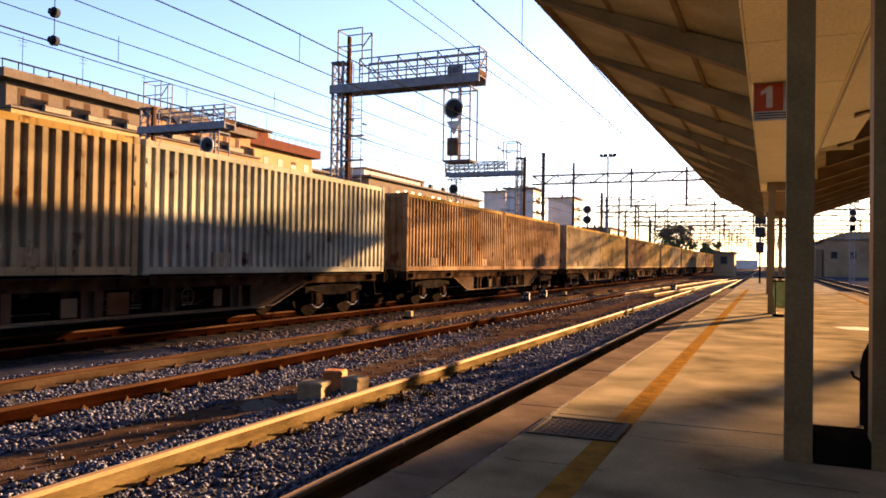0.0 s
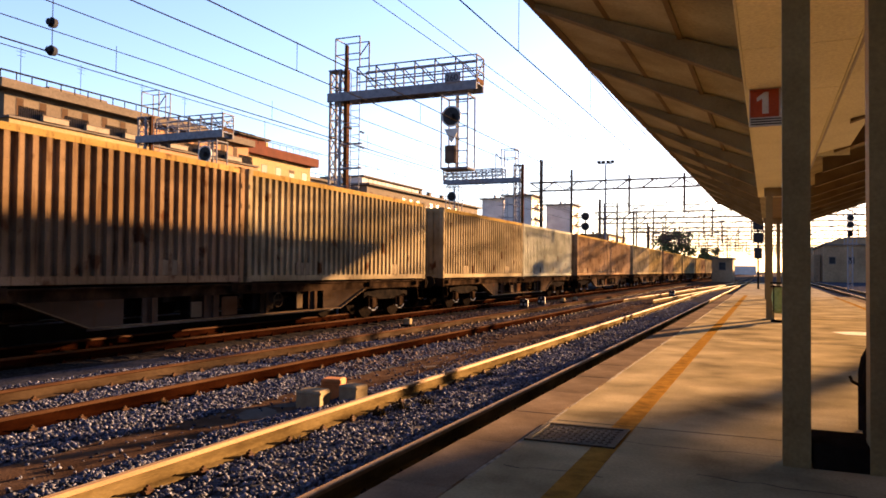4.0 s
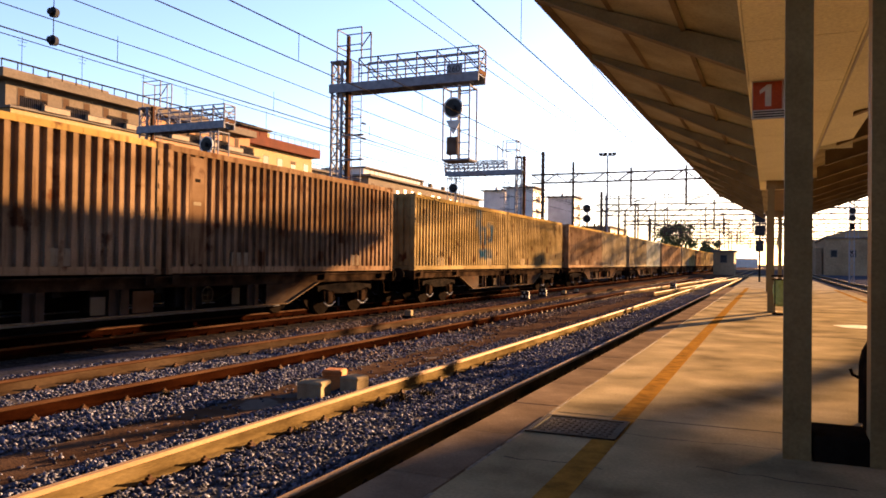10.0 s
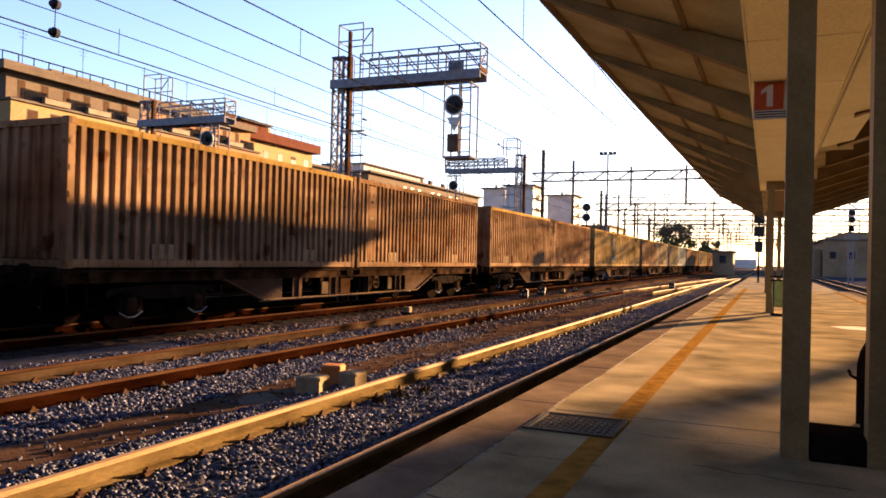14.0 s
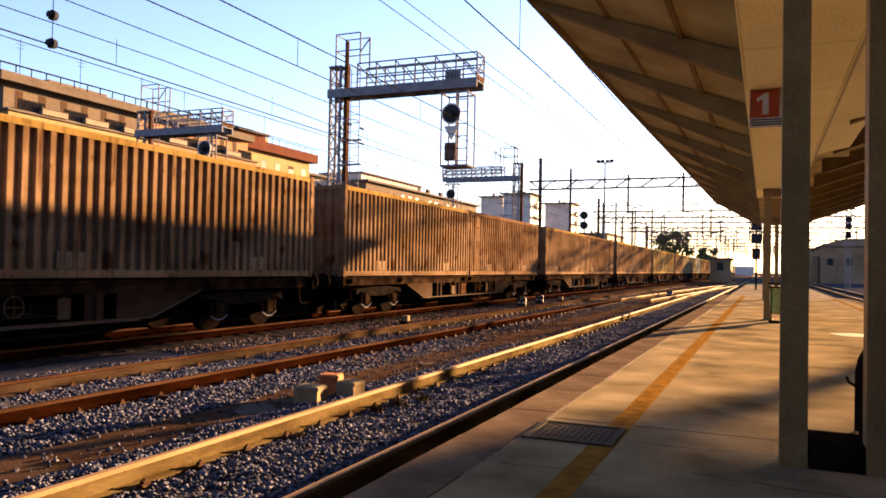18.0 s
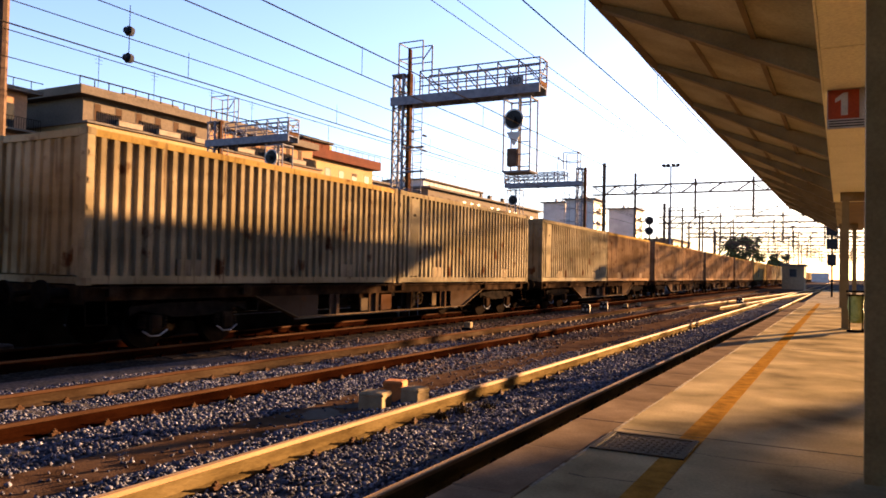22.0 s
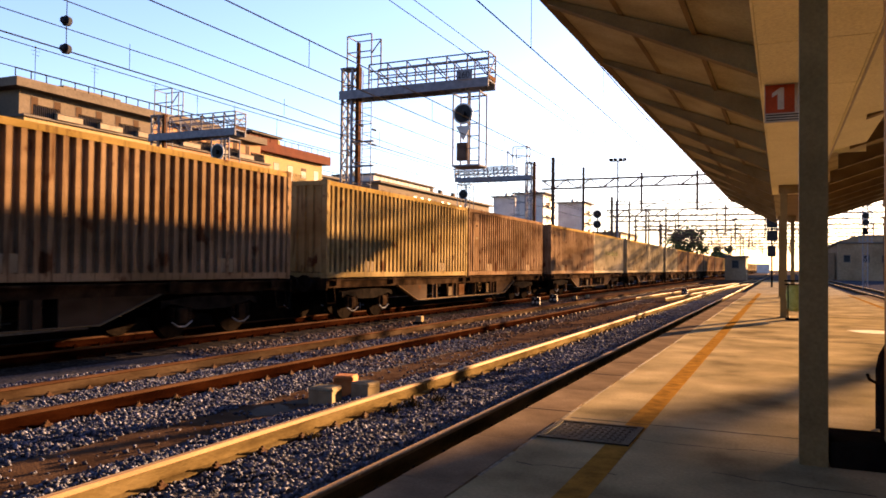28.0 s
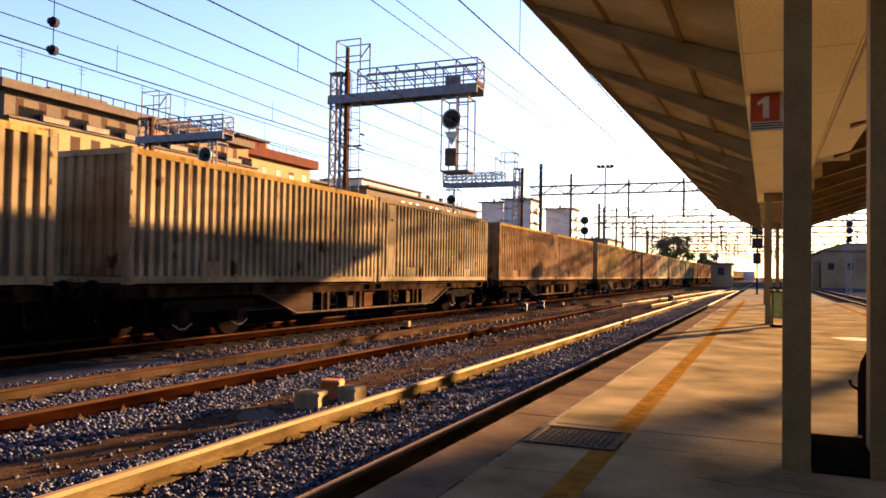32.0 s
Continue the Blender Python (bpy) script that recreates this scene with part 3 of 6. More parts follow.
def canopy():
    c = thing("platform_canopy", (0, 0, 0), "brown butterfly platform canopy on grey-green steel columns", "canopy", kind="structure")
    Y0, Y1 = -16.0, 42.6
    cx = 0.45

    def left(y):
        return -2.90 + 0.0172 * max(0.0, y - 9)

    def under(x, y=0.0):
        """The roof's underside: both gutters run level, the valley lies lower."""
        d = max(0.0, abs(x - cx) - 0.5)
        return 3.80 + (1.03 * d / (cx - 0.5 - left(y)) if x < cx else 0.265 * d)
    # roof sheets, bay by bay
    ys = [Y0 + i * 2.344 for i in range(26)]
    for a, b in zip(ys[:-1], ys[1:]):
        for side in (-1, 1):
            xa0, xb0 = cx + side * 0.45, cx + side * 0.45
            xa1, xb1 = (left(a), left(b)) if side < 0 else (4.72, 4.72)
            v = []
            for x, y in ((xa0, a), (xa1, a), (xb1, b), (xb0, b)):
                v.append((x, y + (0.004 if y == a else -0.004), under(x, y)))
            v += [(p[0], p[1], p[2] + 0.10) for p in v]
            part("roof_panel", Geo().add(v, [(0, 1, 2, 3), (7, 6, 5, 4), (0, 4, 5, 1), (1, 5, 6, 2), (2, 6, 7, 3), (3, 7, 4, 0)]), M_CANOPY, c)
    # edge gutters
    for i, (a, b) in enumerate(zip(ys[:-1:5], ys[5::5])):
        g = Geo()
        v = []
        for y in (a, b):
            x = left(y)
            z = under(x, y)
            v += [(x - 0.09, y, z - 0.03), (x + 0.03, y, z - 0.03), (x + 0.03, y, z + 0.13), (x - 0.09, y, z + 0.15)]
        g.add(v, [(0, 1, 5, 4), (1, 2, 6, 5), (2, 3, 7, 6), (3, 0, 4, 7), (0, 3, 2, 1), (4, 5, 6, 7)])
        part("gutter", g, M_BRACKET, c, "brown metal gutter along the canopy edge")
        part("gutter", Geo().box(4.72, 4.83, a, b, under(4.72) - 0.03, under(4.72) + 0.15), M_BRACKET, c)
    # tapered brackets
    y = Y0 + 0.6
    n = 0
    while y < Y1:
        for side in (-1, 1):
            x0, x1 = cx + side * 0.70, (left(y) + 0.05 if side < 0 else 4.65)
            u0, u1 = under(x0, y), under(x1, y)
            o = [(x0, u0 - 0.32), (x0, u0 - 0.004), (x1, u1 - 0.004), (x1, u1 - 0.07)]
            b = part("bracket", Geo().prism(o, y - 0.05, y + 0.05), M_BRACKET, c)
            part("flange", Geo().add([(x0, y - 0.09, u0 - 0.322), (x1, y - 0.09, u1 - 0.072), (x1, y + 0.09, u1 - 0.072), (x0, y + 0.09, u0 - 0.322),
                                      (x0, y - 0.09, u0 - 0.345), (x1, y - 0.09, u1 - 0.09), (x1, y + 0.09, u1 - 0.09), (x0, y + 0.09, u0 - 0.345)],
                                     [(0, 1, 2, 3), (7, 6, 5, 4), (0, 4, 5, 1), (1, 5, 6, 2), (2, 6, 7, 3), (3, 7, 4, 0)]), M_BRACKET, b)
        y += 3.13
        n += 1
    # purlins along the wings
    for k in (0.36, 0.70):
        v = []
        for y in (Y0, Y1 - 0.1):
            x = cx - 0.5 + (left(y) - cx + 0.5) * k
            z = under(x, y)
            v += [(x - 0.03, y, z - 0.07), (x + 0.03, y, z - 0.07), (x + 0.03, y, z - 0.004), (x - 0.03, y, z - 0.004)]
        part("purlin", Geo().add(v, [(0, 1, 5, 4), (1, 2, 6, 5), (2, 3, 7, 6), (3, 0, 4, 7), (0, 3, 2, 1), (4, 5, 6, 7)]), M_BRACKET, c)
    # smooth boards beside the central box, on the side away from the train
    y = Y0
    while y < 15.9:
        e = min(15.9, y + 3.2) - 0.012
        v = [(0.85, y, 3.50), (1.42, y, 3.62), (1.42, e, 3.62), (0.85, e, 3.50)]
        v += [(a, b, z + 0.02) for a, b, z in v]
        part("ceiling_board", Geo().add(v, [(3, 2, 1, 0), (4, 5, 6, 7), (0, 1, 5, 4), (1, 2, 6, 5), (2, 3, 7, 6), (3, 0, 4, 7)]), M_SOFFIT, c, "smooth cream ceiling board")
        y += 3.2
    part("end_board", Geo().box(0.85, 1.42, 15.9, 15.92, 3.46, 3.86), M_SOFFIT, c)
    # central box with cream soffit panels
    xa, xb, zb = -0.235, 0.80, 3.46
    part("side_board", Geo().box(xa - 0.02, xa, Y0, 24.0, zb - 0.02, 3.79), M_SOFFIT, c, "cream board beside the soffit")
    part("side_board", Geo().box(xb, xb + 0.02, Y0, 24.0, zb - 0.02, 3.79), M_SOFFIT, c, "cream board beside the soffit")
    y = Y0
    while y < 23.9:
        part("soffit_panel", Geo().box(xa + 0.004, xb - 0.004, y + 0.012, min(24.0, y + 2.0) - 0.012, zb, zb + 0.03), M_SOFFIT, c)
        y += 2.0
    # white strip stands in for the board's sunlit edge
    part("edge_strip", Geo().box(xb + 0.022, xb + 0.045, Y0, 24.0, zb - 0.035, zb + 0.0), M_WHITE, c, "pale thin strip added for the sunlit soffit edge")
    part("end_board", Geo().box(xa, xb, 24.0, 24.02, zb - 0.02, 3.8), M_SOFFIT, c)
    part("valley_beam", Geo().box(cx - 0.42, cx + 0.42, Y0, Y1, 3.70, 3.795), M_BRACKET, c)
    # paired columns
    for y, x, top in ((-10.2, 0.30, 3.46), (5.45, 0.175, 3.46), (21.6, 0.04, 3.46), (37.4, -0.05, 3.70)):
        for dx in (0.0, 0.495):
            g = Geo()
            w = 0.083
            g.box(x + dx - w, x + dx + w, y - 0.1, y - 0.088, 0, top).box(x + dx - w, x + dx + w, y + 0.088, y + 0.1, 0, top).box(x + dx - w, x + dx - w + 0.012, y - 0.088, y + 0.088, 0, top)
            g.box(x + dx + w - 0.012, x + dx + w, y - 0.088, y + 0.088, 0, top)
            col = part("column", g, M_COLUMN, c, "grey-green painted square steel column")
            if y > 6:
                part("base_plate", Geo().cbox(x + dx - 0.14, x + dx + 0.14, y - 0.14, y + 0.14, 0.0, 0.02, 0.006), M_COLUMN, col)
        part("crosshead", Geo().box(x - 0.12, x + 0.64, y - 0.11, y + 0.11, top - 0.22, top - 0.004), M_BRACKET, c)
    return c


platform()
manhole()
canopy()


def plinth():
    p = thing("column_plinth", (0, 0, 0), "low dark concrete plinth round the pair of columns", "plinth")
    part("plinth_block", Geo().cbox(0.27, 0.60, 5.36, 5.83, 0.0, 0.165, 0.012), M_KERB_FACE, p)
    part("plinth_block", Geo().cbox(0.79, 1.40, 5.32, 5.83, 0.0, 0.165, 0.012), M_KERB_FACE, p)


plinth()

# ---- the freight train ----
PITCH, UNIT, GAP = 21.0, 9.66, 1.56     # wagon to wagon, a container's length, the gap between two wagons' loads
TRAVEL = (128.929, 7.53988, 0.0516614, -0.000160587, 1.03056e-06, 2.4688e-07)
MOVERS = []                             # (thing, offset along the track, x, z, turn)
SPINNERS = []


def corrugated(length, height, pitch, depth, z0, flip=1.0):
    """A trapezoid-ribbed sheet along y, its ribs standing out to +x * flip, with thickness to the inside."""
    n = max(1, round(length / pitch))
    p = length / n
    ys, xs = [], []
    for i in range(n):
        a = -length / 2 + i * p
        for dy, dx in ((0.0, 0), (0.37 * p, 0), (0.48 * p, 1), (0.89 * p, 1)):
            ys.append(a + dy), xs.append(dx * depth)
    ys.append(length / 2), xs.append(0.0)
    v, f = [], []
    for x, y in zip(xs, ys):
        v += [(flip * x, y, z0), (flip * x, y, z0 + height)]
    for i in range(len(ys) - 1):
        q = (2 * i, 2 * i + 2, 2 * i + 3, 2 * i + 1)
        f.append(q if flip > 0 else q[::-1])
    k = len(v)
    v += [(-0.02 * flip, -length / 2, z0), (-0.02 * flip, length / 2, z0), (-0.02 * flip, length / 2, z0 + height), (-0.02 * flip, -length / 2, z0 + height)]
    f.append((k, k + 3, k + 2, k + 1) if flip > 0 else (k, k + 1, k + 2, k + 3))
    g = Geo().add(v, f)
    # recesses and flanks take index 1, the colour with shade painted in
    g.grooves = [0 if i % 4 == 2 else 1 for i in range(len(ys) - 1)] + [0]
    return g


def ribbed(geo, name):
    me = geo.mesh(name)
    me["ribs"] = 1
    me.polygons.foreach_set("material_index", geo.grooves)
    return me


H, W = 2.59, 2.44
CM = {}


def container_meshes():
    hl, hw = UNIT / 2, W / 2
    CM["side"] = ribbed(corrugated(UNIT - 0.32, H - 0.30, 0.25, 0.058, 0.16), "side_panel")
    CM["end"] = ribbed(corrugated(W - 0.32, H - 0.30, 0.26, 0.045, 0.16), "end_panel")
    CM["roof"] = corrugated(UNIT - 0.1, W - 0.2, 0.3, 0.02, -(W - 0.2) / 2).mesh("roof_panel")
    g = Geo().cbox(-0.08, 0.08, -0.08, 0.08, 0.12, H - 0.12, 0.012)
    for k in range(5):                  # hinge lugs
        g.box(-0.09, 0.09, -0.035, 0.035, 0.32 + k * 0.45, 0.42 + k * 0.45)
    CM["post"] = g.mesh("corner_post")
    g = Geo().box(-0.03, 0.03, -hl + 0.16, hl - 0.16, H - 0.14, H - 0.02)
    y = -hl + 0.35
    while y < hl - 0.3:
        g.box(0.030, 0.033, y, y + 0.13, H - 0.115, H - 0.05)
        y += 0.62
    CM["top"] = g.mesh("top_rail")
    CM["top"].polygons.foreach_set("material_index", [0] * 6 + [1] * (len(CM["top"].polygons) - 6))
    CM["bottom"] = Geo().box(-0.03, 0.03, -hl + 0.16, hl - 0.16, 0.02, 0.16).box(-0.10, -0.03, -hl + 0.16, hl - 0.16, 0.02, 0.05).mesh("bottom_rail")
    CM["endrail"] = Geo().box(-0.03, 0.03, -hw + 0.16, hw - 0.16, 0.02, 0.14).mesh("end_rail")
    g = Geo().cbox(-0.09, 0.09, -0.09, 0.09, 0, 0.12, 0.014)
    g.disc((0.0905, 0, 0.06), 0.034, 0.003, "x", 10)
    CM["cast"] = g.mesh("corner_casting")
    CM["mark"] = Geo().cbox(-0.01, 0.062, -0.24, 0.24, 0.20, H - 0.18, 0.008).mesh("marking_panel")
    CM["plate"] = Geo().cbox(-0.035, 0.052, -0.30, 0.30, 0.17, 0.47, 0.01).mesh("lift_pocket_plate")


CONTAINER_LOOK = {   # paint, wear, groove colour with brown rust and shade painted in, label
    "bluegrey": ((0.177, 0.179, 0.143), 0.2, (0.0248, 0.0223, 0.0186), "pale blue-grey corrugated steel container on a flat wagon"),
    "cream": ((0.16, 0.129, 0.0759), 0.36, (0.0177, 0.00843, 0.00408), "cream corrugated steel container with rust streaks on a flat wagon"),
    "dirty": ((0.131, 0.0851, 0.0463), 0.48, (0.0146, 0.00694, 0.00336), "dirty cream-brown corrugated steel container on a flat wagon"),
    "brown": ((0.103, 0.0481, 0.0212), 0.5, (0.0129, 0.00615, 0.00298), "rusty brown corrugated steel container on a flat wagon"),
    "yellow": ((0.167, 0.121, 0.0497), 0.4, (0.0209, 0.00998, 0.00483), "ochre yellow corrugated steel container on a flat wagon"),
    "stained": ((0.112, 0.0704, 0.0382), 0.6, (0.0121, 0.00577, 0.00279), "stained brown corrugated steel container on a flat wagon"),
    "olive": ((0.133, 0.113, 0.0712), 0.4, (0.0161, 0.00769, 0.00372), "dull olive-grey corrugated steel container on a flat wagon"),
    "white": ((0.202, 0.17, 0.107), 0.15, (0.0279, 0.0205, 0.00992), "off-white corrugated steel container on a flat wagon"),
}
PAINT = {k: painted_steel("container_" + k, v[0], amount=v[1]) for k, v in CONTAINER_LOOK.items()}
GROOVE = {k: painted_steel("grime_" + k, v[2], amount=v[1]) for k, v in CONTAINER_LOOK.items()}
M_MARK = painted_steel("faded_white_mark", (0.16, 0.14, 0.10), amount=0.5)
M_PLATE = painted_steel("lift_plate_paint", (0.15, 0.12, 0.08), amount=0.3)
M_TOPRAIL = painted_steel("ochre_top_rail_paint", (0.17, 0.115, 0.035), amount=0.4)
M_SLOT = painted_steel("rust_dark_slot", (0.025, 0.012, 0.006), amount=0.5)
FIRST = {}


def container(look, y, turn=0):
    """A bulk container; its origin is the middle of its base."""
    mats = PAINT[look]
    if look not in FIRST:
        c = thing("freight_container", (0, 0, 0), CONTAINER_LOOK[look][3], "container", "containers on the train")
        hl, hw = UNIT / 2, W / 2

        def sub(key, at, name=None, mat=None):
            me = CM[key].copy()
            me.materials.clear()
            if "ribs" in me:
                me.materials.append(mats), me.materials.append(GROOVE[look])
            if key == "top":
                me.materials.append(M_TOPRAIL if look in ("cream", "dirty", "yellow", "white") else mats), me.materials.append(M_SLOT)
            return part(name or CM[key].name, me, mat or mats, c, at=at)
        sub("side", pose(hw - 0.075, 0, 0), "side_panel")
        sub("side", pose(-hw + 0.075, 0, 0, 0, 0, 180), "side_panel")
        sub("end", pose(0, -hl + 0.075, 0, 0, 0, -90), "end_panel")
        sub("end", pose(0, hl - 0.075, 0, 0, 0, 90), "end_panel")
        sub("roof", pose(0, 0, H - 0.05, 0, -90, 0), "roof_panel")
        for sx in (-1, 1):
            r = 0 if sx > 0 else 180
            sub("top", pose(sx * (hw - 0.04), 0, 0, 0, 0, r), "top_rail")
            sub("bottom", pose(sx * (hw - 0.04), 0, 0, 0, 0, r), "bottom_rail")
            for z in (0.0, H - 0.16):
                sub("endrail", pose(0, sx * (hl - 0.04), z, 0, 0, 90 * sx), "end_rail")
            for sy in (-1, 1):
                sub("post", pose(sx * (hw - 0.08), sy * (hl - 0.08), 0), "corner_post")
                for z in (0.0, H - 0.12):
                    sub("cast", pose(sx * (hw - 0.09), sy * (hl - 0.09), z, 0, 0, r), "corner_casting")
                sub("plate", pose(sx * (hw - 0.075), sy * 2.55, 0, 0, 0, r), "lift_pocket_plate", M_PLATE)
            if look not in ("stained", "olive"):
                continue
            along = -sx * (hl - 0.86)
            mp = sub("mark", pose(sx * (hw - 0.075), along, 0, 0, 0, r), "marking_panel")
            for z, w in ((1.90, 0.16), (1.42, 0.22)):
                part("mark_bar", Geo().box(0.0625, 0.0645, -w / 2, w / 2, z, z + 0.07), M_DARKSTEEL if z > 1.5 else M_MARK, mp)
        FIRST[look] = c
    else:
        c = copy_thing(FIRST[look], pose(0, 0, 0))
    MOVERS.append((c, y, T3, RAIL_TOP + 1.165, turn))
    return c


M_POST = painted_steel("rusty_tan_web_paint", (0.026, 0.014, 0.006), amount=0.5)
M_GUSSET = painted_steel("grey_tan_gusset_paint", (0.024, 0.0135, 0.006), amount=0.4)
M_PALEPLATE = painted_steel("pale_data_plate_paint", (0.06, 0.043, 0.024), amount=0.3)
M_RUSTPLATE = painted_steel("orange_rust_plate_paint", (0.045, 0.02, 0.007), amount=0.5)
# paler than the frame: the flange's sunlit line is painted in
M_FLANGE = painted_steel("worn_flange_paint", (0.075, 0.05, 0.026), amount=0.3)


def wagon_master():
    """A four-axle container flat wagon with fish-bellied sills and two bogies; its origin is on the rails' top."""
    w = thing("flat_wagon", (0, 0, 0), "grimy brown container flat wagon with a shade-dark underframe and two bogies", "freight wagon", "wagons of the train")
    L = 9.72
    for s in (-1, 1):
        x = s * 1.12
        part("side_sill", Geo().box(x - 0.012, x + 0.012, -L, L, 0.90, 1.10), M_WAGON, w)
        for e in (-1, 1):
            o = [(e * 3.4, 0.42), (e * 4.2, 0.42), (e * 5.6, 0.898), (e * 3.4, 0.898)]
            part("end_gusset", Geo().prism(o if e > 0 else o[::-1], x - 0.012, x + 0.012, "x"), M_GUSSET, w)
        part("top_flange", Geo().box(x - 0.09, x + 0.09, -L, L, 1.10, 1.135), M_WAGON, w)
        g = Geo().box(x - 0.08, x + 0.08, -4.2, 4.2, 0.395, 0.42)
        for e in (-1, 1):
            g.add([(x - 0.08, e * 4.2, 0.42), (x + 0.08, e * 4.2, 0.42), (x + 0.08, e * 5.6, 0.92), (x - 0.08, e * 5.6, 0.92),
                   (x - 0.08, e * 4.2, 0.395), (x + 0.08, e * 4.2, 0.395), (x + 0.08, e * 5.6, 0.895), (x - 0.08, e * 5.6, 0.895)],
                  [(0, 1, 2, 3), (7, 6, 5, 4), (0, 4, 5, 1), (1, 5, 6, 2), (2, 6, 7, 3), (3, 7, 4, 0)])
        part("bottom_flange", g, M_FLANGE, w)
        for i, y in enumerate((-2.75, -1.0, 0.85, 2.9)):
            h = (0.2, 0.24, 0.16, 0.2)[i]
            part("web_post", Geo().box(x - 0.012, x + 0.012, y - h, y + h, 0.42, 0.898).box(x + s * 0.013, x + s * 0.07, y - 0.012, y + 0.012, 0.42, 0.898), M_POST, w, "rusty tan web plate of the side girder")
        for y in (-9.1, -5.9, -0.35, 0.35, 5.9, 9.1):
            part("container_bracket", Geo().cbox(x - 0.02, x + s * 0.10 + 0.0 if s > 0 else x + 0.02, y - 0.11, y + 0.11, 0.97, 1.162, 0.01) if s > 0 else Geo().cbox(x - 0.10, x + 0.02, y - 0.11, y + 0.11, 0.97, 1.162, 0.01), M_WAGON, w)
        part("brake_rod", Geo().rod((s * 1.0, -4.1, 0.36), (s * 1.0, 4.1, 0.36), 0.018), M_GALV, w, "thin bright rod under the sill")
    for s in (-1, 1):
        x = s * 1.135
        for y, h, z0, z1, m, lab in ((-1.5, 0.16, 0.46, 0.78, M_PALEPLATE, "pale data plate on the side girder"), (-0.45, 0.26, 0.45, 0.86, M_RUSTPLATE, "orange rusty cover plate on the side girder"),
                                     (2.25, 0.13, 0.48, 0.84, M_PALEPLATE, "pale data plate on the side girder")):
            part("data_plate", Geo().cbox(min(x, x + s * 0.03), max(x, x + s * 0.03), y - h, y + h, z0, z1, 0.006), m, w, lab)
        wheel = Geo().tube([(s * 1.19, 1.3 + 0.17 * math.cos(a), 0.72 + 0.17 * math.sin(a)) for a in [i * math.pi / 9 for i in range(19)]], 0.013, 5)
        wheel.rod((s * 1.19, 1.13, 0.72), (s * 1.19, 1.47, 0.72), 0.01, 5).rod((s * 1.19, 1.3, 0.55), (s * 1.19, 1.3, 0.89), 0.01, 5).rod((s * 1.0, 1.3, 0.72), (s * 1.2, 1.3, 0.72), 0.02, 6)
        part("brake_wheel", wheel, M_FLANGE, w, "spoked handbrake wheel on the side girder")
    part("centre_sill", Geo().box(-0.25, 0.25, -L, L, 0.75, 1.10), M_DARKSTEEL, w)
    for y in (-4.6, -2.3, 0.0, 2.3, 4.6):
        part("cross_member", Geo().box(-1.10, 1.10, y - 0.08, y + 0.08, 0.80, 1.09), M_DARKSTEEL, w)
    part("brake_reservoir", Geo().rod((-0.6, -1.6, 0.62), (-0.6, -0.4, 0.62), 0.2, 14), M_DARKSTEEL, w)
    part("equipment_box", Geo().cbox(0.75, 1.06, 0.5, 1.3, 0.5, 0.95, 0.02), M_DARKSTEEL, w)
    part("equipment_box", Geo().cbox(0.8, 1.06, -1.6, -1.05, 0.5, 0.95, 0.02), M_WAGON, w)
    for e in (-1, 1):
        part("headstock", Geo().box(-1.25, 1.25, e * L - 0.04, e * L + 0.04, 0.86, 1.16), M_WAGON, w)
        for s in (-1, 1):
            b = part("buffer", Geo().rod((s * 0.875, e * (L + 0.04), 1.03), (s * 0.875, e * (L + 0.45), 1.03), 0.09, 12), M_DARKSTEEL, w)
            part("buffer_head", Geo().disc((s * 0.875, e * (L + 0.48), 1.03), 0.22, 0.05, "y", 18), M_DARKSTEEL, b)
            part("step", Geo().tube([(s * 1.15, e * (L - 0.1), 0.9), (s * 1.2, e * (L - 0.1), 0.5), (s * 1.2, e * (L - 0.5), 0.5), (s * 1.15, e * (L - 0.5), 0.9)], 0.015, 5), M_WAGON, w)
        part("coupling_hook", Geo().rod((0, e * L, 1.03), (0, e * (L + 0.42), 0.98), 0.05), M_DARKSTEEL, w)
    for e in (-1, 1):
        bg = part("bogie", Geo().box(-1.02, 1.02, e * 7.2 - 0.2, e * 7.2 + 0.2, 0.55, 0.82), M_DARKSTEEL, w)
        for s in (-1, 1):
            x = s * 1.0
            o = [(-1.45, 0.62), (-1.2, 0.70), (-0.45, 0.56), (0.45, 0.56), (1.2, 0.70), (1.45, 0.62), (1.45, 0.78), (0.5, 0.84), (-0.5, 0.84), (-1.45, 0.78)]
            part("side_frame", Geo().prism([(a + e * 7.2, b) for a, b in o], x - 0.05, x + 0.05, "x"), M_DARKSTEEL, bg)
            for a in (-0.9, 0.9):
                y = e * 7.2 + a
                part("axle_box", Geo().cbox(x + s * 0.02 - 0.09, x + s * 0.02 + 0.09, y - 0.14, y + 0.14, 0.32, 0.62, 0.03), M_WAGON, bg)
                for d in (-0.24, 0.24):
                    g = Geo()
                    for k in range(5):
                        g.disc((x, y + d, 0.40 + k * 0.055), 0.075, 0.034, "z", 10)
                    part("coil_spring", g, M_WAGON, bg)
                part("guard_bar", Geo().tube([(x + s * 0.07, y - 0.28, 0.34), (x + s * 0.07, y - 0.1, 0.24), (x + s * 0.07, y + 0.1, 0.24), (x + s * 0.07, y + 0.28, 0.34)], 0.018, 6), M_GALV, bg, "pale bent bar below the axle box")
        for a in (-0.9, 0.9):
            g = Geo()
            wheels = part("wheelset", Geo().rod((-1.0, 0, 0), (1.0, 0, 0), 0.08, 10), M_WHEEL, bg, at=(0, e * 7.2 + a, 0.46))
            for s in (-1, 1):
                x = s * 0.75
                g.disc((x - s * 0.06, 0, 0), 0.487, 0.03, "x", 28).disc((x, 0, 0), 0.40, 0.09, "x", 28).disc((x + s * 0.03, 0, 0), 0.15, 0.16, "x", 14)
                for k in range(6):
                    t = k * math.pi / 3
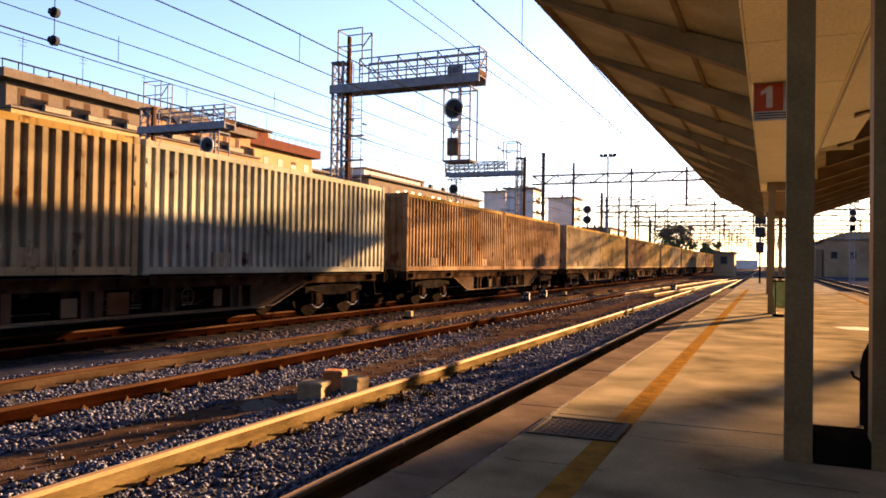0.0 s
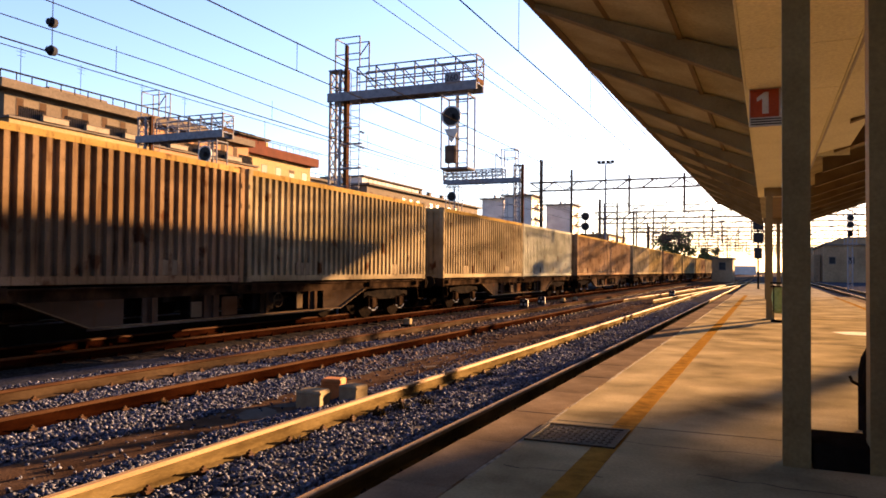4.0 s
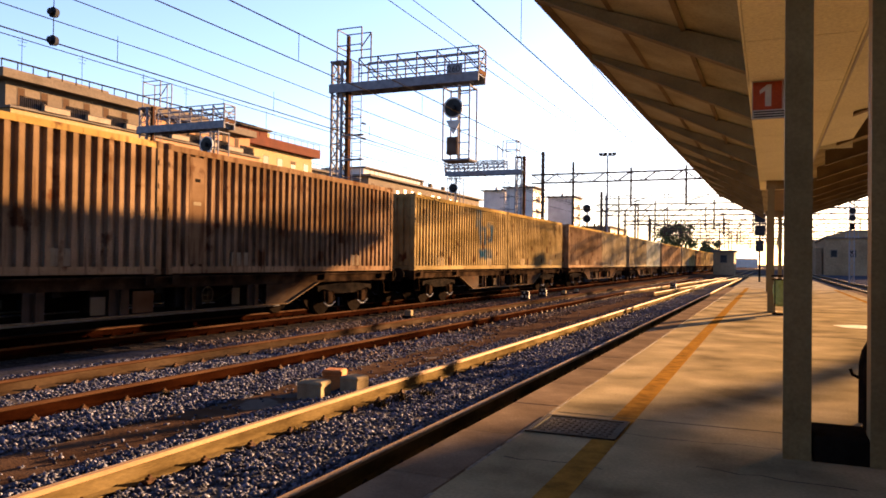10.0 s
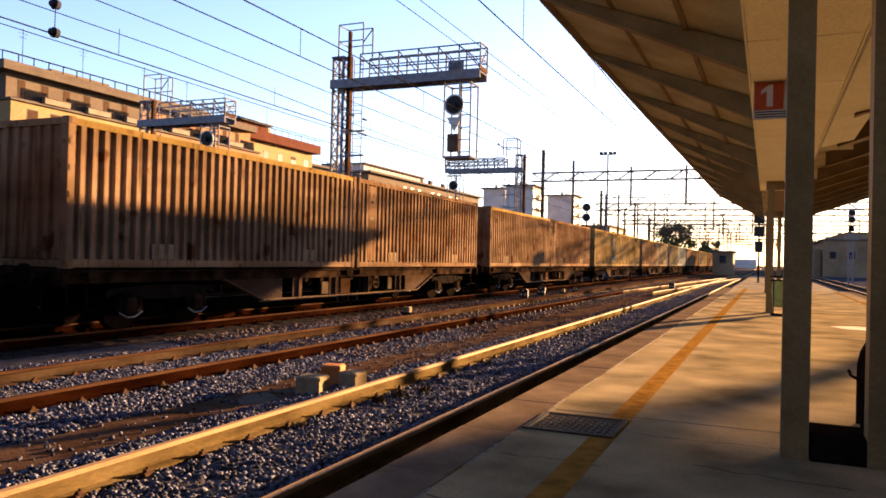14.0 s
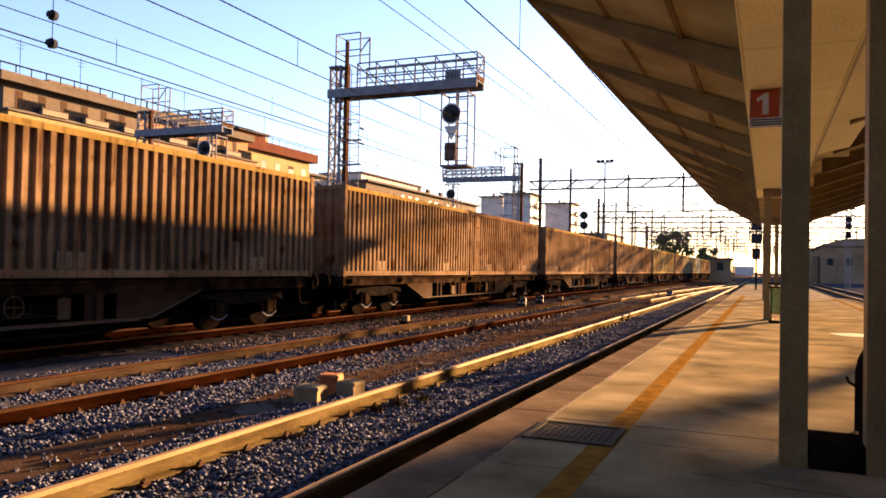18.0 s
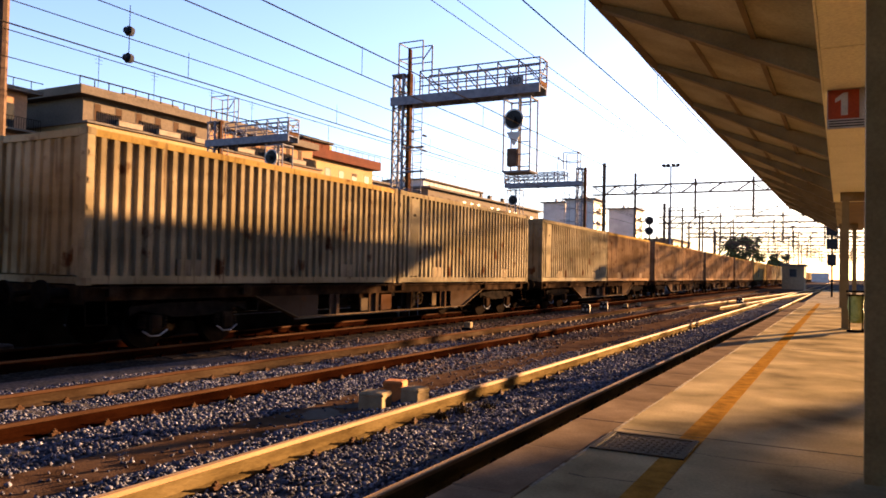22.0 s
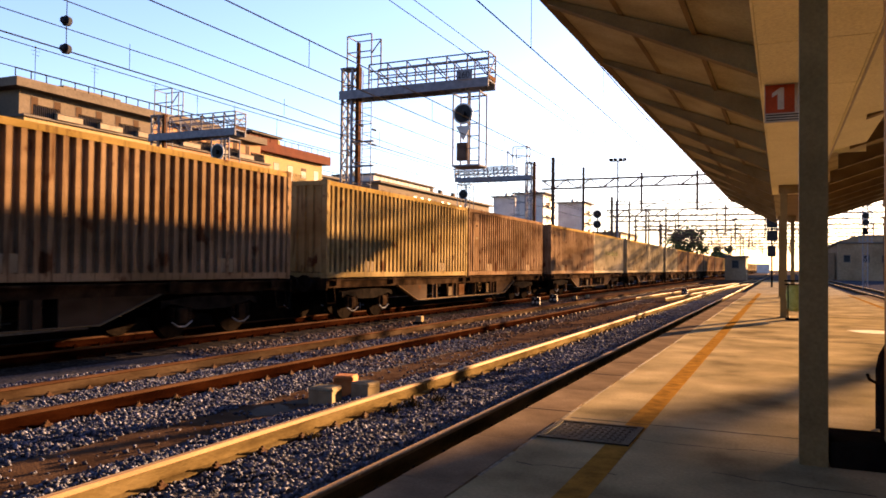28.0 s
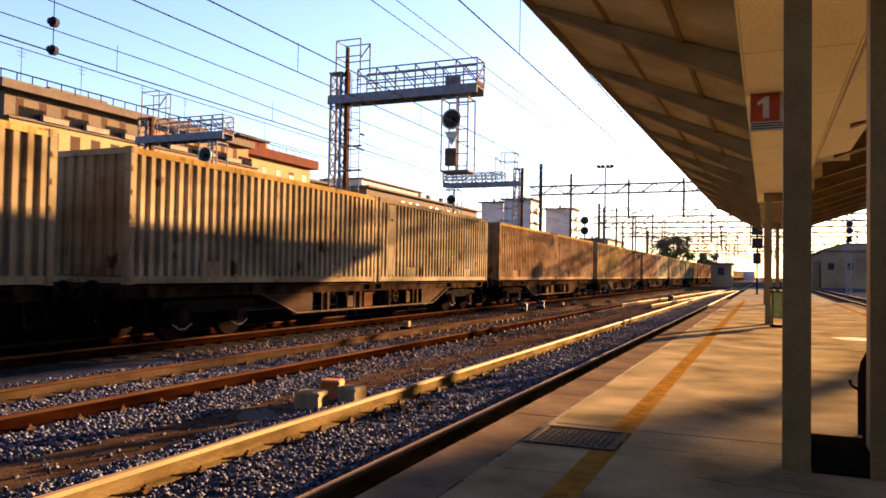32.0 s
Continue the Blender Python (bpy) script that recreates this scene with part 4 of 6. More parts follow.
                    g.disc((x + s * 0.046, 0.27 * math.cos(t), 0.27 * math.sin(t)), 0.035, 0.006, "x", 8)
            me = wheels.data
            bm = bmesh.new()
            bm.from_mesh(me)
            bm.from_mesh(g.mesh("wheel_discs"))
            n0 = len(bm.faces)
            bm.from_mesh(Geo().disc((-0.75, 0, 0), 0.46, 0.11, "x", 28).disc((0.75, 0, 0), 0.46, 0.11, "x", 28).mesh("treads"))
            me.materials.append(M_WHEELRIM)
            bm.faces.ensure_lookup_table()
            for fc in bm.faces[n0:]:
                fc.normal_update()
                fc.material_index = 1 if abs(fc.normal.x) < 0.5 else 0
            bm.to_mesh(me)
            bm.free()
    return w


container_meshes()
# front and rear container of each wagon, from the one that stands ahead of the camera at first to those that follow
LOADS = {1: ("bluegrey", "cream"), 2: ("cream", "dirty"), 3: ("yellow", "yellow"), 4: ("stained", "dirty"), 5: ("stained", "dirty"), 6: ("stained", "dirty"), 7: ("dirty", "olive"),
         8: ("olive", "cream"), 9: ("white", "dirty"), 10: ("stained", "yellow"), 11: ("dirty", "dirty"), 12: ("olive", "cream"), 13: ("cream", "cream"), 14: ("cream", "dirty"),
         0: ("dirty", "dirty"), 15: ("stained", "cream"), -1: ("yellow", "cream"), -2: ("yellow", "dirty"), -3: ("cream", "yellow"), -4: ("dirty", "yellow"), -5: ("cream", "cream"), -6: ("yellow", "dirty"), -7: ("white", "white")}
SPECIAL = {}
MASTER = wagon_master()
for k, (front, rear) in LOADS.items():
    y = -PITCH * k + UNIT + 0.06            # the wagon's middle, from the rear corner of the first one's load
    w = MASTER if k == 0 else copy_thing(MASTER, pose(0, 0, 0))
    MOVERS.append((w, y, T3, RAIL_TOP, 0))
    if -1 <= k <= 14:
        SPINNERS += [o for o in w.children_recursive if o.name.startswith("wheelset")]
    cf = container(front, y + UNIT / 2 + 0.06)
    cr = container(rear, y - UNIT / 2 - 0.06, 180)
    SPECIAL[k] = (cf, cr)


def graffiti(c):
    """Blue spray paint, in a band of rounded strokes, over one container's side."""
    for ob in [o for o in c.children if o.name.startswith("side_panel")]:
        me = ob.data.copy()
        ob.data = me
        for i, m in enumerate(me.materials):
            m2 = m.copy()
            m2.name = "sprayed_" + m.name
            n, ln = m2.node_tree.nodes, m2.node_tree.links.new
            p = n["Principled BSDF"]
            src = p.inputs["Base Color"].links[0].from_socket
            tc, sep, wv, add = n.new("ShaderNodeTexCoord"), n.new("ShaderNodeSeparateXYZ"), n.new("ShaderNodeTexNoise"), n.new("ShaderNodeVectorMath")
            wv.inputs["Scale"].default_value, wv.inputs["Detail"].default_value = 2.2, 2
            add.operation = "MULTIPLY_ADD"
            add.inputs[1].default_value = (0.3, 0.3, 0.3)
            ln(tc.outputs["Object"], wv.inputs["Vector"]), ln(wv.outputs["Color"], add.inputs[0]), ln(tc.outputs["Object"], add.inputs[2]), ln(add.outputs[0], sep.inputs[0])

            def ramp(sock, a, b):
                q = n.new("ShaderNodeMapRange")
                q.inputs[1].default_value, q.inputs[2].default_value = a, b
                ln(sock, q.inputs[0])
                return q.outputs[0]

            def maths(op, a, b):
                x = n.new("ShaderNodeMath")
                x.operation = op
                ln(a, x.inputs[0]), ln(b, x.inputs[1])
                return x.outputs[0]

            def stroke(y0, y1, z0, z1, e=0.07):
                """One spray stroke with soft edges; the wobble shifts it by about 0.15."""
                y, z = sep.outputs[1], sep.outputs[2]
                along = maths("MULTIPLY", ramp(y, y0 + 0.15 - e, y0 + 0.15 + e), ramp(y, y1 + 0.15 + e, y1 + 0.15 - e))
                return maths("MULTIPLY", along, maths("MULTIPLY", ramp(z, z0 + 0.15 - e, z0 + 0.15 + e), ramp(z, z1 + 0.15 + e, z1 + 0.15 - e)))
            mask = stroke(1.28, 1.55, 1.0, 2.42)
            for q in ((1.0, 1.2, 1.7, 2.4), (1.3, 2.9, 0.42, 0.85), (2.3, 2.95, 1.72, 1.92), (2.7, 2.97, 1.15, 1.9), (2.3, 2.95, 1.12, 1.36), (1.55, 2.1, 1.55, 1.75), (1.85, 2.08, 1.0, 1.7)):
                mask = maths("MAXIMUM", mask, stroke(*q))
            mask = maths("MULTIPLY", mask, ramp(wv.outputs[0], 0.0, 0.62))
            mx = n.new("ShaderNodeMix")
            mx.data_type = "RGBA"
            mx.inputs[7].default_value = (0.018, 0.05, 0.085, 1)
            ln(mask, mx.inputs[0]), ln(src, mx.inputs[6]), ln(mx.outputs[2], p.inputs["Base Color"])
            me.materials[i] = m2
    tagged(c, label="dirty cream container with faded blue graffiti on a flat wagon")


def lettering(c):
    """Faded green lettering, as plain bars on the ribs."""
    m = shade("faded_green_paint", [(0.018, 0.034, 0.006), (0.034, 0.055, 0.012)], 0.95, scale=9, bump=0.1, spec=0.0)
    p = (UNIT - 0.32) / 38
    for i in range(13, 30):
        if i in (15, 19, 25):
            continue
        y = -(UNIT - 0.32) / 2 + i * p
        top = 1.62 if i in (13, 22, 28) else 1.48
        part("letter_bar", Geo().box(W / 2 - 0.075 + 0.0585, W / 2 - 0.075 + 0.0605, y + 0.515 * p, y + 0.865 * p, 1.22, top), m, c)
    tagged(c, label="off-white container with faded green lettering on a flat wagon")


def travelled(t):
    """Where the first wagon's rear corner stands along the track at t seconds; the train gathers speed."""
    u = t - 16
    return TRAVEL[0] + u * (TRAVEL[1] + u * (TRAVEL[2] + u * (TRAVEL[3] + u * (TRAVEL[4] + u * TRAVEL[5]))))


graffiti(SPECIAL[3][1])
lettering(SPECIAL[9][0])


def motions():
    for ob, off, x, z, turn in MOVERS:
        walk(ob, [(t, pose(x, travelled(t) + off, z, 0, 0, turn)) for t in range(33)])
    steps = [i / 15 for i in range(481)]
    turns = [(t, -math.degrees(travelled(t) / 0.46)) for t in steps]
    for ob in SPINNERS:
        p = ob.matrix_basis.translation.copy()
        walk(ob, [(t, pose(p.x, p.y, p.z, a % 360.0)) for t, a in turns])


# ---- signals, masts and overhead line ----
def lattice(g, a, b, size, step, leg=0.05, brace=0.028):
    """A square lattice girder or mast from a to b."""
    a, b = Vector(a), Vector(b)
    d = b - a
    n = max(1, round(d.length / step))
    u = Vector((1, 0, 0)) if abs(d.normalized().x) < 0.9 else Vector((0, 1, 0))
    w = d.normalized().cross(u)
    c = [(u * i + w * j) * (size / 2) for i, j in ((-1, -1), (1, -1), (1, 1), (-1, 1))]
    for k in c:
        g.bar(a + k, b + k, leg)
    for i in range(n):
        p, q = a + d * (i / n), a + d * ((i + 1) / n)
        for k in range(4):
            c1, c2 = c[k], c[(k + 1) % 4]
            g.bar(p + c1, q + c2, brace) if i % 2 else g.bar(p + c2, q + c1, brace)
            g.bar(p + c1, p + c2, brace)
    return g


def bars(name, segs, w, material, parent):
    """Each bar of an open frame as a part of its own."""
    for a, b in segs:
        part(name, Geo().bar(a, b, w), material, parent)


def signal_target(parent, x, y, z, r=0.34):
    """A round black signal target with white rim, lamp hood and back box, facing the camera's side."""
    t = part("signal_target", Geo().disc((x, y, z), r * 0.88, 0.03, "y", 32), M_BLACK, parent, "round black signal target with white rim")
    rim = Geo()
    n = 36
    v, f = [], []
    for i in range(n):
        a = 2 * math.pi * i / n
        for rr, dy in ((r * 0.86, -0.022), (r, -0.022), (r, 0.022), (r * 0.86, 0.022)):
            v.append((x + rr * math.cos(a), y + dy, z + rr * math.sin(a)))
    for i in range(n):
        j = (i + 1) % n
        f += [(4 * i + k, 4 * i + (k + 1) % 4, 4 * j + (k + 1) % 4, 4 * j + k) for k in range(4)]
    part("rim", rim.add(v, f), M_WHITE, t)
    part("lamp_hood", Geo().rod((x, y - 0.02, z), (x, y - 0.22, z - 0.02), 0.10, 14, 0.115), M_BLACK, t)
    part("lamp_box", Geo().cbox(x - 0.14, x + 0.14, y + 0.03, y + 0.3, z - 0.2, z + 0.2, 0.02), M_BLACK, t)


def signal_gantry(x, y, arm, z, base, label, cage=2.75, at_end=0.75, triangle=True, platform_w=0.75, drop=0.79, rail=1.28, thick=1.0):
    """A cantilever signal gantry: lattice tower, ladder with hoops, walkway with railings, a hanging signal cage."""
    s = 1 if arm > 0 else -1
    t = thing("signal_gantry", (x, y, 0), label, "signal gantry", "signal gantries")
    top = z + 1.25
    g = lattice(Geo(), (0, 0, base), (0, 0, top), 0.42, 0.62, 0.075, 0.035)
    part("tower", g, M_GALV, t, "galvanised lattice tower")
    part("tower_core", Geo().box(0.30, 0.44, -0.1, 0.1, base, top + 0.1), M_RAIL_DULL, t, "rusty inner mast")
    part("cap", Geo().box(-0.27, 0.27, -0.27, 0.27, top, top + 0.06), M_GALV, t)
    # ladder
    lx = 0.85 * s
    g = Geo()
    for d in (-0.18, 0.18):
        g.rod((lx + d, -0.2, base), (lx + d, -0.2, top - 0.1), 0.018, 5)
    k = base
    while k < top - 0.2:
        g.rod((lx - 0.18, -0.2, k), (lx + 0.18, -0.2, k), 0.012, 5)
        k += 0.3
    ld = part("ladder", g, M_GALV, t)
    k = base + 2.4
    while k < z - 0.3:
        g = Geo()
        g.tube([(lx + 0.36 * math.cos(a), -0.2 - 0.36 + 0.36 * math.sin(a), k) for a in [i * math.pi / 6 for i in range(13)]], 0.016, 5)
        part("ladder_hoop", g, M_GALV, ld)
        k += 0.75
    for i, k in enumerate((z - 4.6, z - 3.4, z - 2.4, z - 1.5)):
        if k > base:
            part("tie_plate", Geo().box(min(0.2 * s, lx + 0.3 * s), max(0.2 * s, lx + 0.3 * s), -0.26, -0.14, k, k + 0.05), M_GALV, t)
    # walkway
    xa, xb = (-0.25 * s, arm)
    lo, hi = min(xa, xb), max(xa, xb)
    w2 = platform_w / 2
    part("walkway_beam", Geo().box(lo, hi, -w2, -w2 + 0.08, z + 0.10, z + 0.42), M_GALV, t)
    part("walkway_beam", Geo().box(lo, hi, w2 - 0.08, w2, z + 0.10, z + 0.42), M_GALV, t)
    part("walkway_deck", Geo().box(lo, hi, -w2 + 0.083, w2 - 0.083, z + 0.30, z + 0.34), M_GALV, t)
    k = lo + 0.25
    while k < hi:
        part("deck_joist", Geo().box(k, k + 0.05, -w2 + 0.083, w2 - 0.083, z + 0.12, z + 0.29), M_GALV, t)
        k += 0.75
    for d in (-w2 + 0.03, w2 - 0.03):
        g = Geo()
        n = 6
        x0 = 1.0 * s
        for zz in (0.42 + (rail - 0.42) * 0.36, 0.42 + (rail - 0.42) * 0.70, rail):
            g.bar((x0, d, z + zz), (arm, d, z + zz), 0.042 * thick)
        for i in range(n + 1):
            xx = x0 + (arm - x0) * i / n
            g.bar((xx, d, z + 0.4), (xx, d, z + rail), 0.045 * thick)
            if i < n:
                g.bar((xx, d, z + rail - 0.02), (x0 + (arm - x0) * (i + 1) / n, d, z + 0.44), 0.034 * thick)
        part("railing", g, M_GALV, t)
    g = Geo()
    for zz in (0.77, rail):
        g.bar((arm, -w2, z + zz), (arm, w2, z + zz), 0.042 * thick)
    g.bar((arm, -w2, z + 0.42), (arm, w2, z + rail), 0.035 * thick)
    part("end_railing", g, M_GALV, t)
    part("toe_board", Geo().box(arm - 0.02, arm + 0.02, -w2 + 0.083, w2 - 0.083, z + 0.36, z + 0.52), M_RUSTPLATE, t, "rusty toe board at the walkway's end")
    # cage over the tower
    if triangle:
        part("mast_head", Geo().box(0.31, 0.40, -0.06, 0.06, top + 0.11, top + 1.0), M_RAIL_DULL, t, "rusty mast head inside the cage")
    bars("cage_post", [((xx, yy, top), (xx, yy, top + 1.17)) for xx in (0.08 * s, 1.1 * s) for yy in (-0.35, 0.35)], 0.042 * thick, M_GALV, t)
    for zz in (top + 0.55, top + 1.17):
        bars("cage_rail", [((*p, zz), (*q, zz)) for p, q in (((0.08 * s, -0.35), (1.1 * s, -0.35)), ((0.08 * s, 0.35), (1.1 * s, 0.35)), ((0.08 * s, -0.35), (0.08 * s, 0.35)))], 0.036 * thick, M_GALV, t)
    bars("cage_stay", [((1.1 * s, -0.35, top + 0.45), (1.5 * s, -0.35, top + 0.92)), ((1.5 * s, -0.35, top + 0.92), (1.5 * s, -0.35, top - 0.1))], 0.036 * thick, M_GALV, t)
    # hanging signal cage
    cx = arm - at_end * s
    cw = 0.97
    a0, a1 = cx - cw * 0.55, cx + cw * 0.45
    bars("hanging_post", [((xx, yy, z), (xx, yy, z - cage)) for xx in (a0, a1) for yy in (-0.34, 0.34)], 0.045, M_GALV, t)
    for zz in (z - cage, z - 0.05):
        bars("hanging_frame", [((a0, -0.34, zz), (a1, -0.34, zz)), ((a0, 0.34, zz), (a1, 0.34, zz)), ((a0, -0.34, zz), (a0, 0.34, zz)), ((a1, -0.34, zz), (a1, 0.34, zz))], 0.05, M_GALV, t)
    part("cage_floor", Geo().box(a0, a1, -0.34, 0.34, z - cage - 0.05, z - cage - 0.028), M_GALV, t)
    g = Geo()
    k = z - 0.3
    while k > z - cage:
        g.rod((cx + 0.02, -0.34, k), (a1, -0.34, k), 0.02, 5)
        k -= 0.42
    g.bar((cx + 0.02, -0.34, z), (cx + 0.02, -0.34, z - cage), 0.04)
    part("cage_ladder", g, M_GALV, t)
    sx = cx - 0.08 * s if s > 0 else cx
    part("signal_post", Geo().rod((sx, 0, z), (sx, 0, z - cage), 0.06, 10), M_GALV, t)
    signal_target(t, sx - 0.05, -0.42, z - drop, 0.36)
    if triangle:
        zt = z - 1.22
        part("triangle_plate", Geo().prism([(sx - 0.30, zt), (sx + 0.26, zt), (sx - 0.02, zt - 0.50)], -0.46, -0.44), M_WHITE, t, "white triangular plate, point down")
    part("relay_box", Geo().cbox(sx - 0.28, sx + 0.10, -0.45, -0.2, z - 2.38, z - 1.78, 0.02), M_MASTRUST, t, "brown-grey relay box")
    return t, arm, z


def letters(text, size, material, parent, at, name="figure", label=""):
    """Raised flat lettering as one mesh."""
    cu = bpy.data.curves.new("letters", "FONT")
    cu.body, cu.size, cu.extrude = text, size, 0.002
    tmp = bpy.data.objects.new("letters", cu)
    me = bpy.data.meshes.new_from_object(tmp)
    bpy.data.objects.remove(tmp)
    me.materials.clear()
    return part(name, me, material, parent, label, at=at)


def signal_number(parent, x, y, z):
    p = part("signal_number_plate", Geo().box(x, x + 0.58, y - 0.02, y, z, z + 0.31), M_GALV, parent, "grey plate with dark signal number")
    letters("260", 0.31, M_BLACK, p, pose(x + 0.03, y - 0.024, z + 0.045, 90, 0, 0))


g1, _, _ = signal_gantry(-14.69, 24.0, 5.64, 7.25, -0.5, "galvanised cantilever signal gantry with walkway and hanging signal", cage=2.55)
signal_number(g1, 4.5, -0.41, 7.64)
signal_gantry(-26.12, 26.0, 4.7, 6.7, -0.5, "galvanised cantilever signal gantry beyond the train", triangle=False, cage=1.6, drop=0.6, rail=1.12)
signal_gantry(-16.0, 50.0, -5.5, 7.2, -0.5, "galvanised cantilever signal gantry over the far tracks", triangle=False, cage=1.9, rail=1.1, thick=1.5)


def mast(x, y, top, r=0.11, name="catenary_mast", label="slim rusty steel overhead line mast"):
    m = thing(name, (x, y, 0), label, "mast", "overhead line masts")
    part("pole", Geo().rod((0, 0, -0.5), (0, 0, top), r, 10, r * 0.8), M_MASTRUST, m)
    part("foot", Geo().cbox(-0.3, 0.3, -0.3, 0.3, -0.5, -0.3, 0.03), M_SLEEPER, m)
    return m


def portal(y, x0, x1, z, drops, masts, top=2.8, r=0.13, heavy=1.0):
    """An overhead line portal: masts, a lattice cross beam and hanging posts with insulated arms."""
    p = thing("overhead_line_portal", (0, y, 0), "rusty steel overhead line portal with lattice beam", "portal", "overhead line portals")
    for i, x in enumerate(masts):
        part("mast", Geo().rod((x, 0, -0.5), (x, 0, z + (top if i != 1 else 1.8)), r if i else r * 1.35, 8, r * 0.8 if i else r * 1.2), M_MASTRUST, p)
    g = Geo()
    for zz in (z, z + 0.75):
        for d in (-0.2, 0.2):
            g.bar((x0, d, zz), (x1, d, zz), 0.1 * heavy)
    n = round((x1 - x0) / 1.1)
    for i in range(n):
        a, b = x0 + (x1 - x0) * i / n, x0 + (x1 - x0) * (i + 1) / n
        for d in (-0.2, 0.2):
            g.bar((a, d, z if i % 2 else z + 0.75), (b, d, z + 0.75 if i % 2 else z), 0.065 * heavy)
    part("cross_beam", g, M_MASTRUST, p, "lattice cross beam")
    for x in drops:
        d = part("hanging_post", Geo().rod((x, 0, z + 1.15), (x, 0, z - 2.2), 0.09, 8), M_MASTRUST, p)
        part("arm", Geo().rod((x, 0, z - 1.9), (x + 1.9, 0, z - 1.3), 0.035, 6), M_MASTRUST, d)
        part("steady_arm", Geo().rod((x, 0, z - 2.1), (x + 1.6, 0, z - 2.15), 0.025, 6), M_MASTRUST, d)
        part("cross_arm", Geo().rod((x - 2.6, -0.1, z - 1.55), (x + 1.4, -0.1, z - 1.5), 0.045, 6), M_MASTRUST, d)
        part("loop_bar", Geo().tube([(x + 1.3, 0, z - 0.35), (x + 0.2, 0, z - 0.6), (x - 0.35, 0, z - 1.0), (x - 0.2, 0, z - 1.35), (x + 0.4, 0, z - 1.55)], 0.025, 5), M_MASTRUST, d)
        for dx in (-1.7, -1.4):
            part("pin", Geo().rod((x + dx, -0.1, z - 1.5), (x + dx, -0.1, z - 0.9), 0.03, 5), M_INSUL, d)
        g = Geo()
        for k in range(5):
            g.disc((x + 0.35 + k * 0.09, 0, z - 1.9 + 0.11 + k * 0.028), 0.085, 0.045, "x", 10)
        part("insulator", g, M_INSUL, d)
    part("span_bar", Geo().rod((x0, 0.3, z - 1.25), (x1, 0.3, z - 1.25), 0.03, 6), M_MASTRUST, p)


portal(65.0, -19.6, 13.0, 8.25, (-10.85, -6.35, -1.4, 7.0), (-18.6, -15.85, 12.6))
portal(88.0, -18.7, 15.0, 7.23, (-11.96, -5.62, 1.0), (-18.08, -16.06, 14.6), top=2.3, heavy=1.15)
portal(108.0, -22.0, 15.0, 7.9, (-13.0, -8.0, -2.0, 4.5), (-21.5, -17.0, 14.6), heavy=1.3)
portal(121.0, -20.0, 15.0, 7.9, (-15.0, -6.4, -0.6), (-19.5, 14.6), heavy=1.35)
portal(135.0, -24.0, 15.0, 7.9, (-14.0, -7.0, -1.0, 5.0), (-23.5, 14.6), heavy=1.4)
portal(150.0, -22.0, 15.0, 7.9, (-12.0, -5.0, 4.0), (-21.5, 14.6), heavy=1.4)
portal(166.0, -24.0, 15.0, 7.9, (-12.0, -6.0, 0.0, 6.0), (-23.5, -9.5, 14.6), heavy=1.5)
portal(187.0, -26.0, 15.0, 7.9, (-13.0, -7.0, 0.0, 6.0), (-25.5, 14.6), heavy=1.6)
portal(208.0, -26.0, 15.0, 7.9, (-12.0, -5.0, 2.0), (-25.5, -9.0, 14.6), heavy=1.7)
portal(233.0, -26.0, 15.0, 7.9, (-12.0, -5.0, 2.0), (-25.5, 14.6), heavy=1.8)
portal(260.0, -28.0, 15.0, 7.9, (-12.0, -4.0, 3.0), (-27.5, 14.6), heavy=1.9)
mast(-14.1, 8.5, 9.5, 0.14)
mast(-7.9, 170.0, 10.5)


def light_mast(x, y, top):
    m = thing("floodlight_mast", (x, y, 0), "tall slim floodlight mast with a ring of lamps", "light mast")
    part("pole", Geo().rod((0, 0, -0.5), (0, 0, top), 0.16, 10, 0.09), M_GALV, m)
    part("crossbar", Geo().bar((-0.9, 0, top), (0.9, 0, top), 0.1), M_GALV, m)
    for dx in (-0.8, -0.3, 0.3, 0.8):
        part("floodlight", Geo().cbox(dx - 0.2, dx + 0.2, -0.25, 0.15, top + 0.06, top + 0.34, 0.04), M_DARKSTEEL, m)


light_mast(-17.8, 90.0, 14.0)


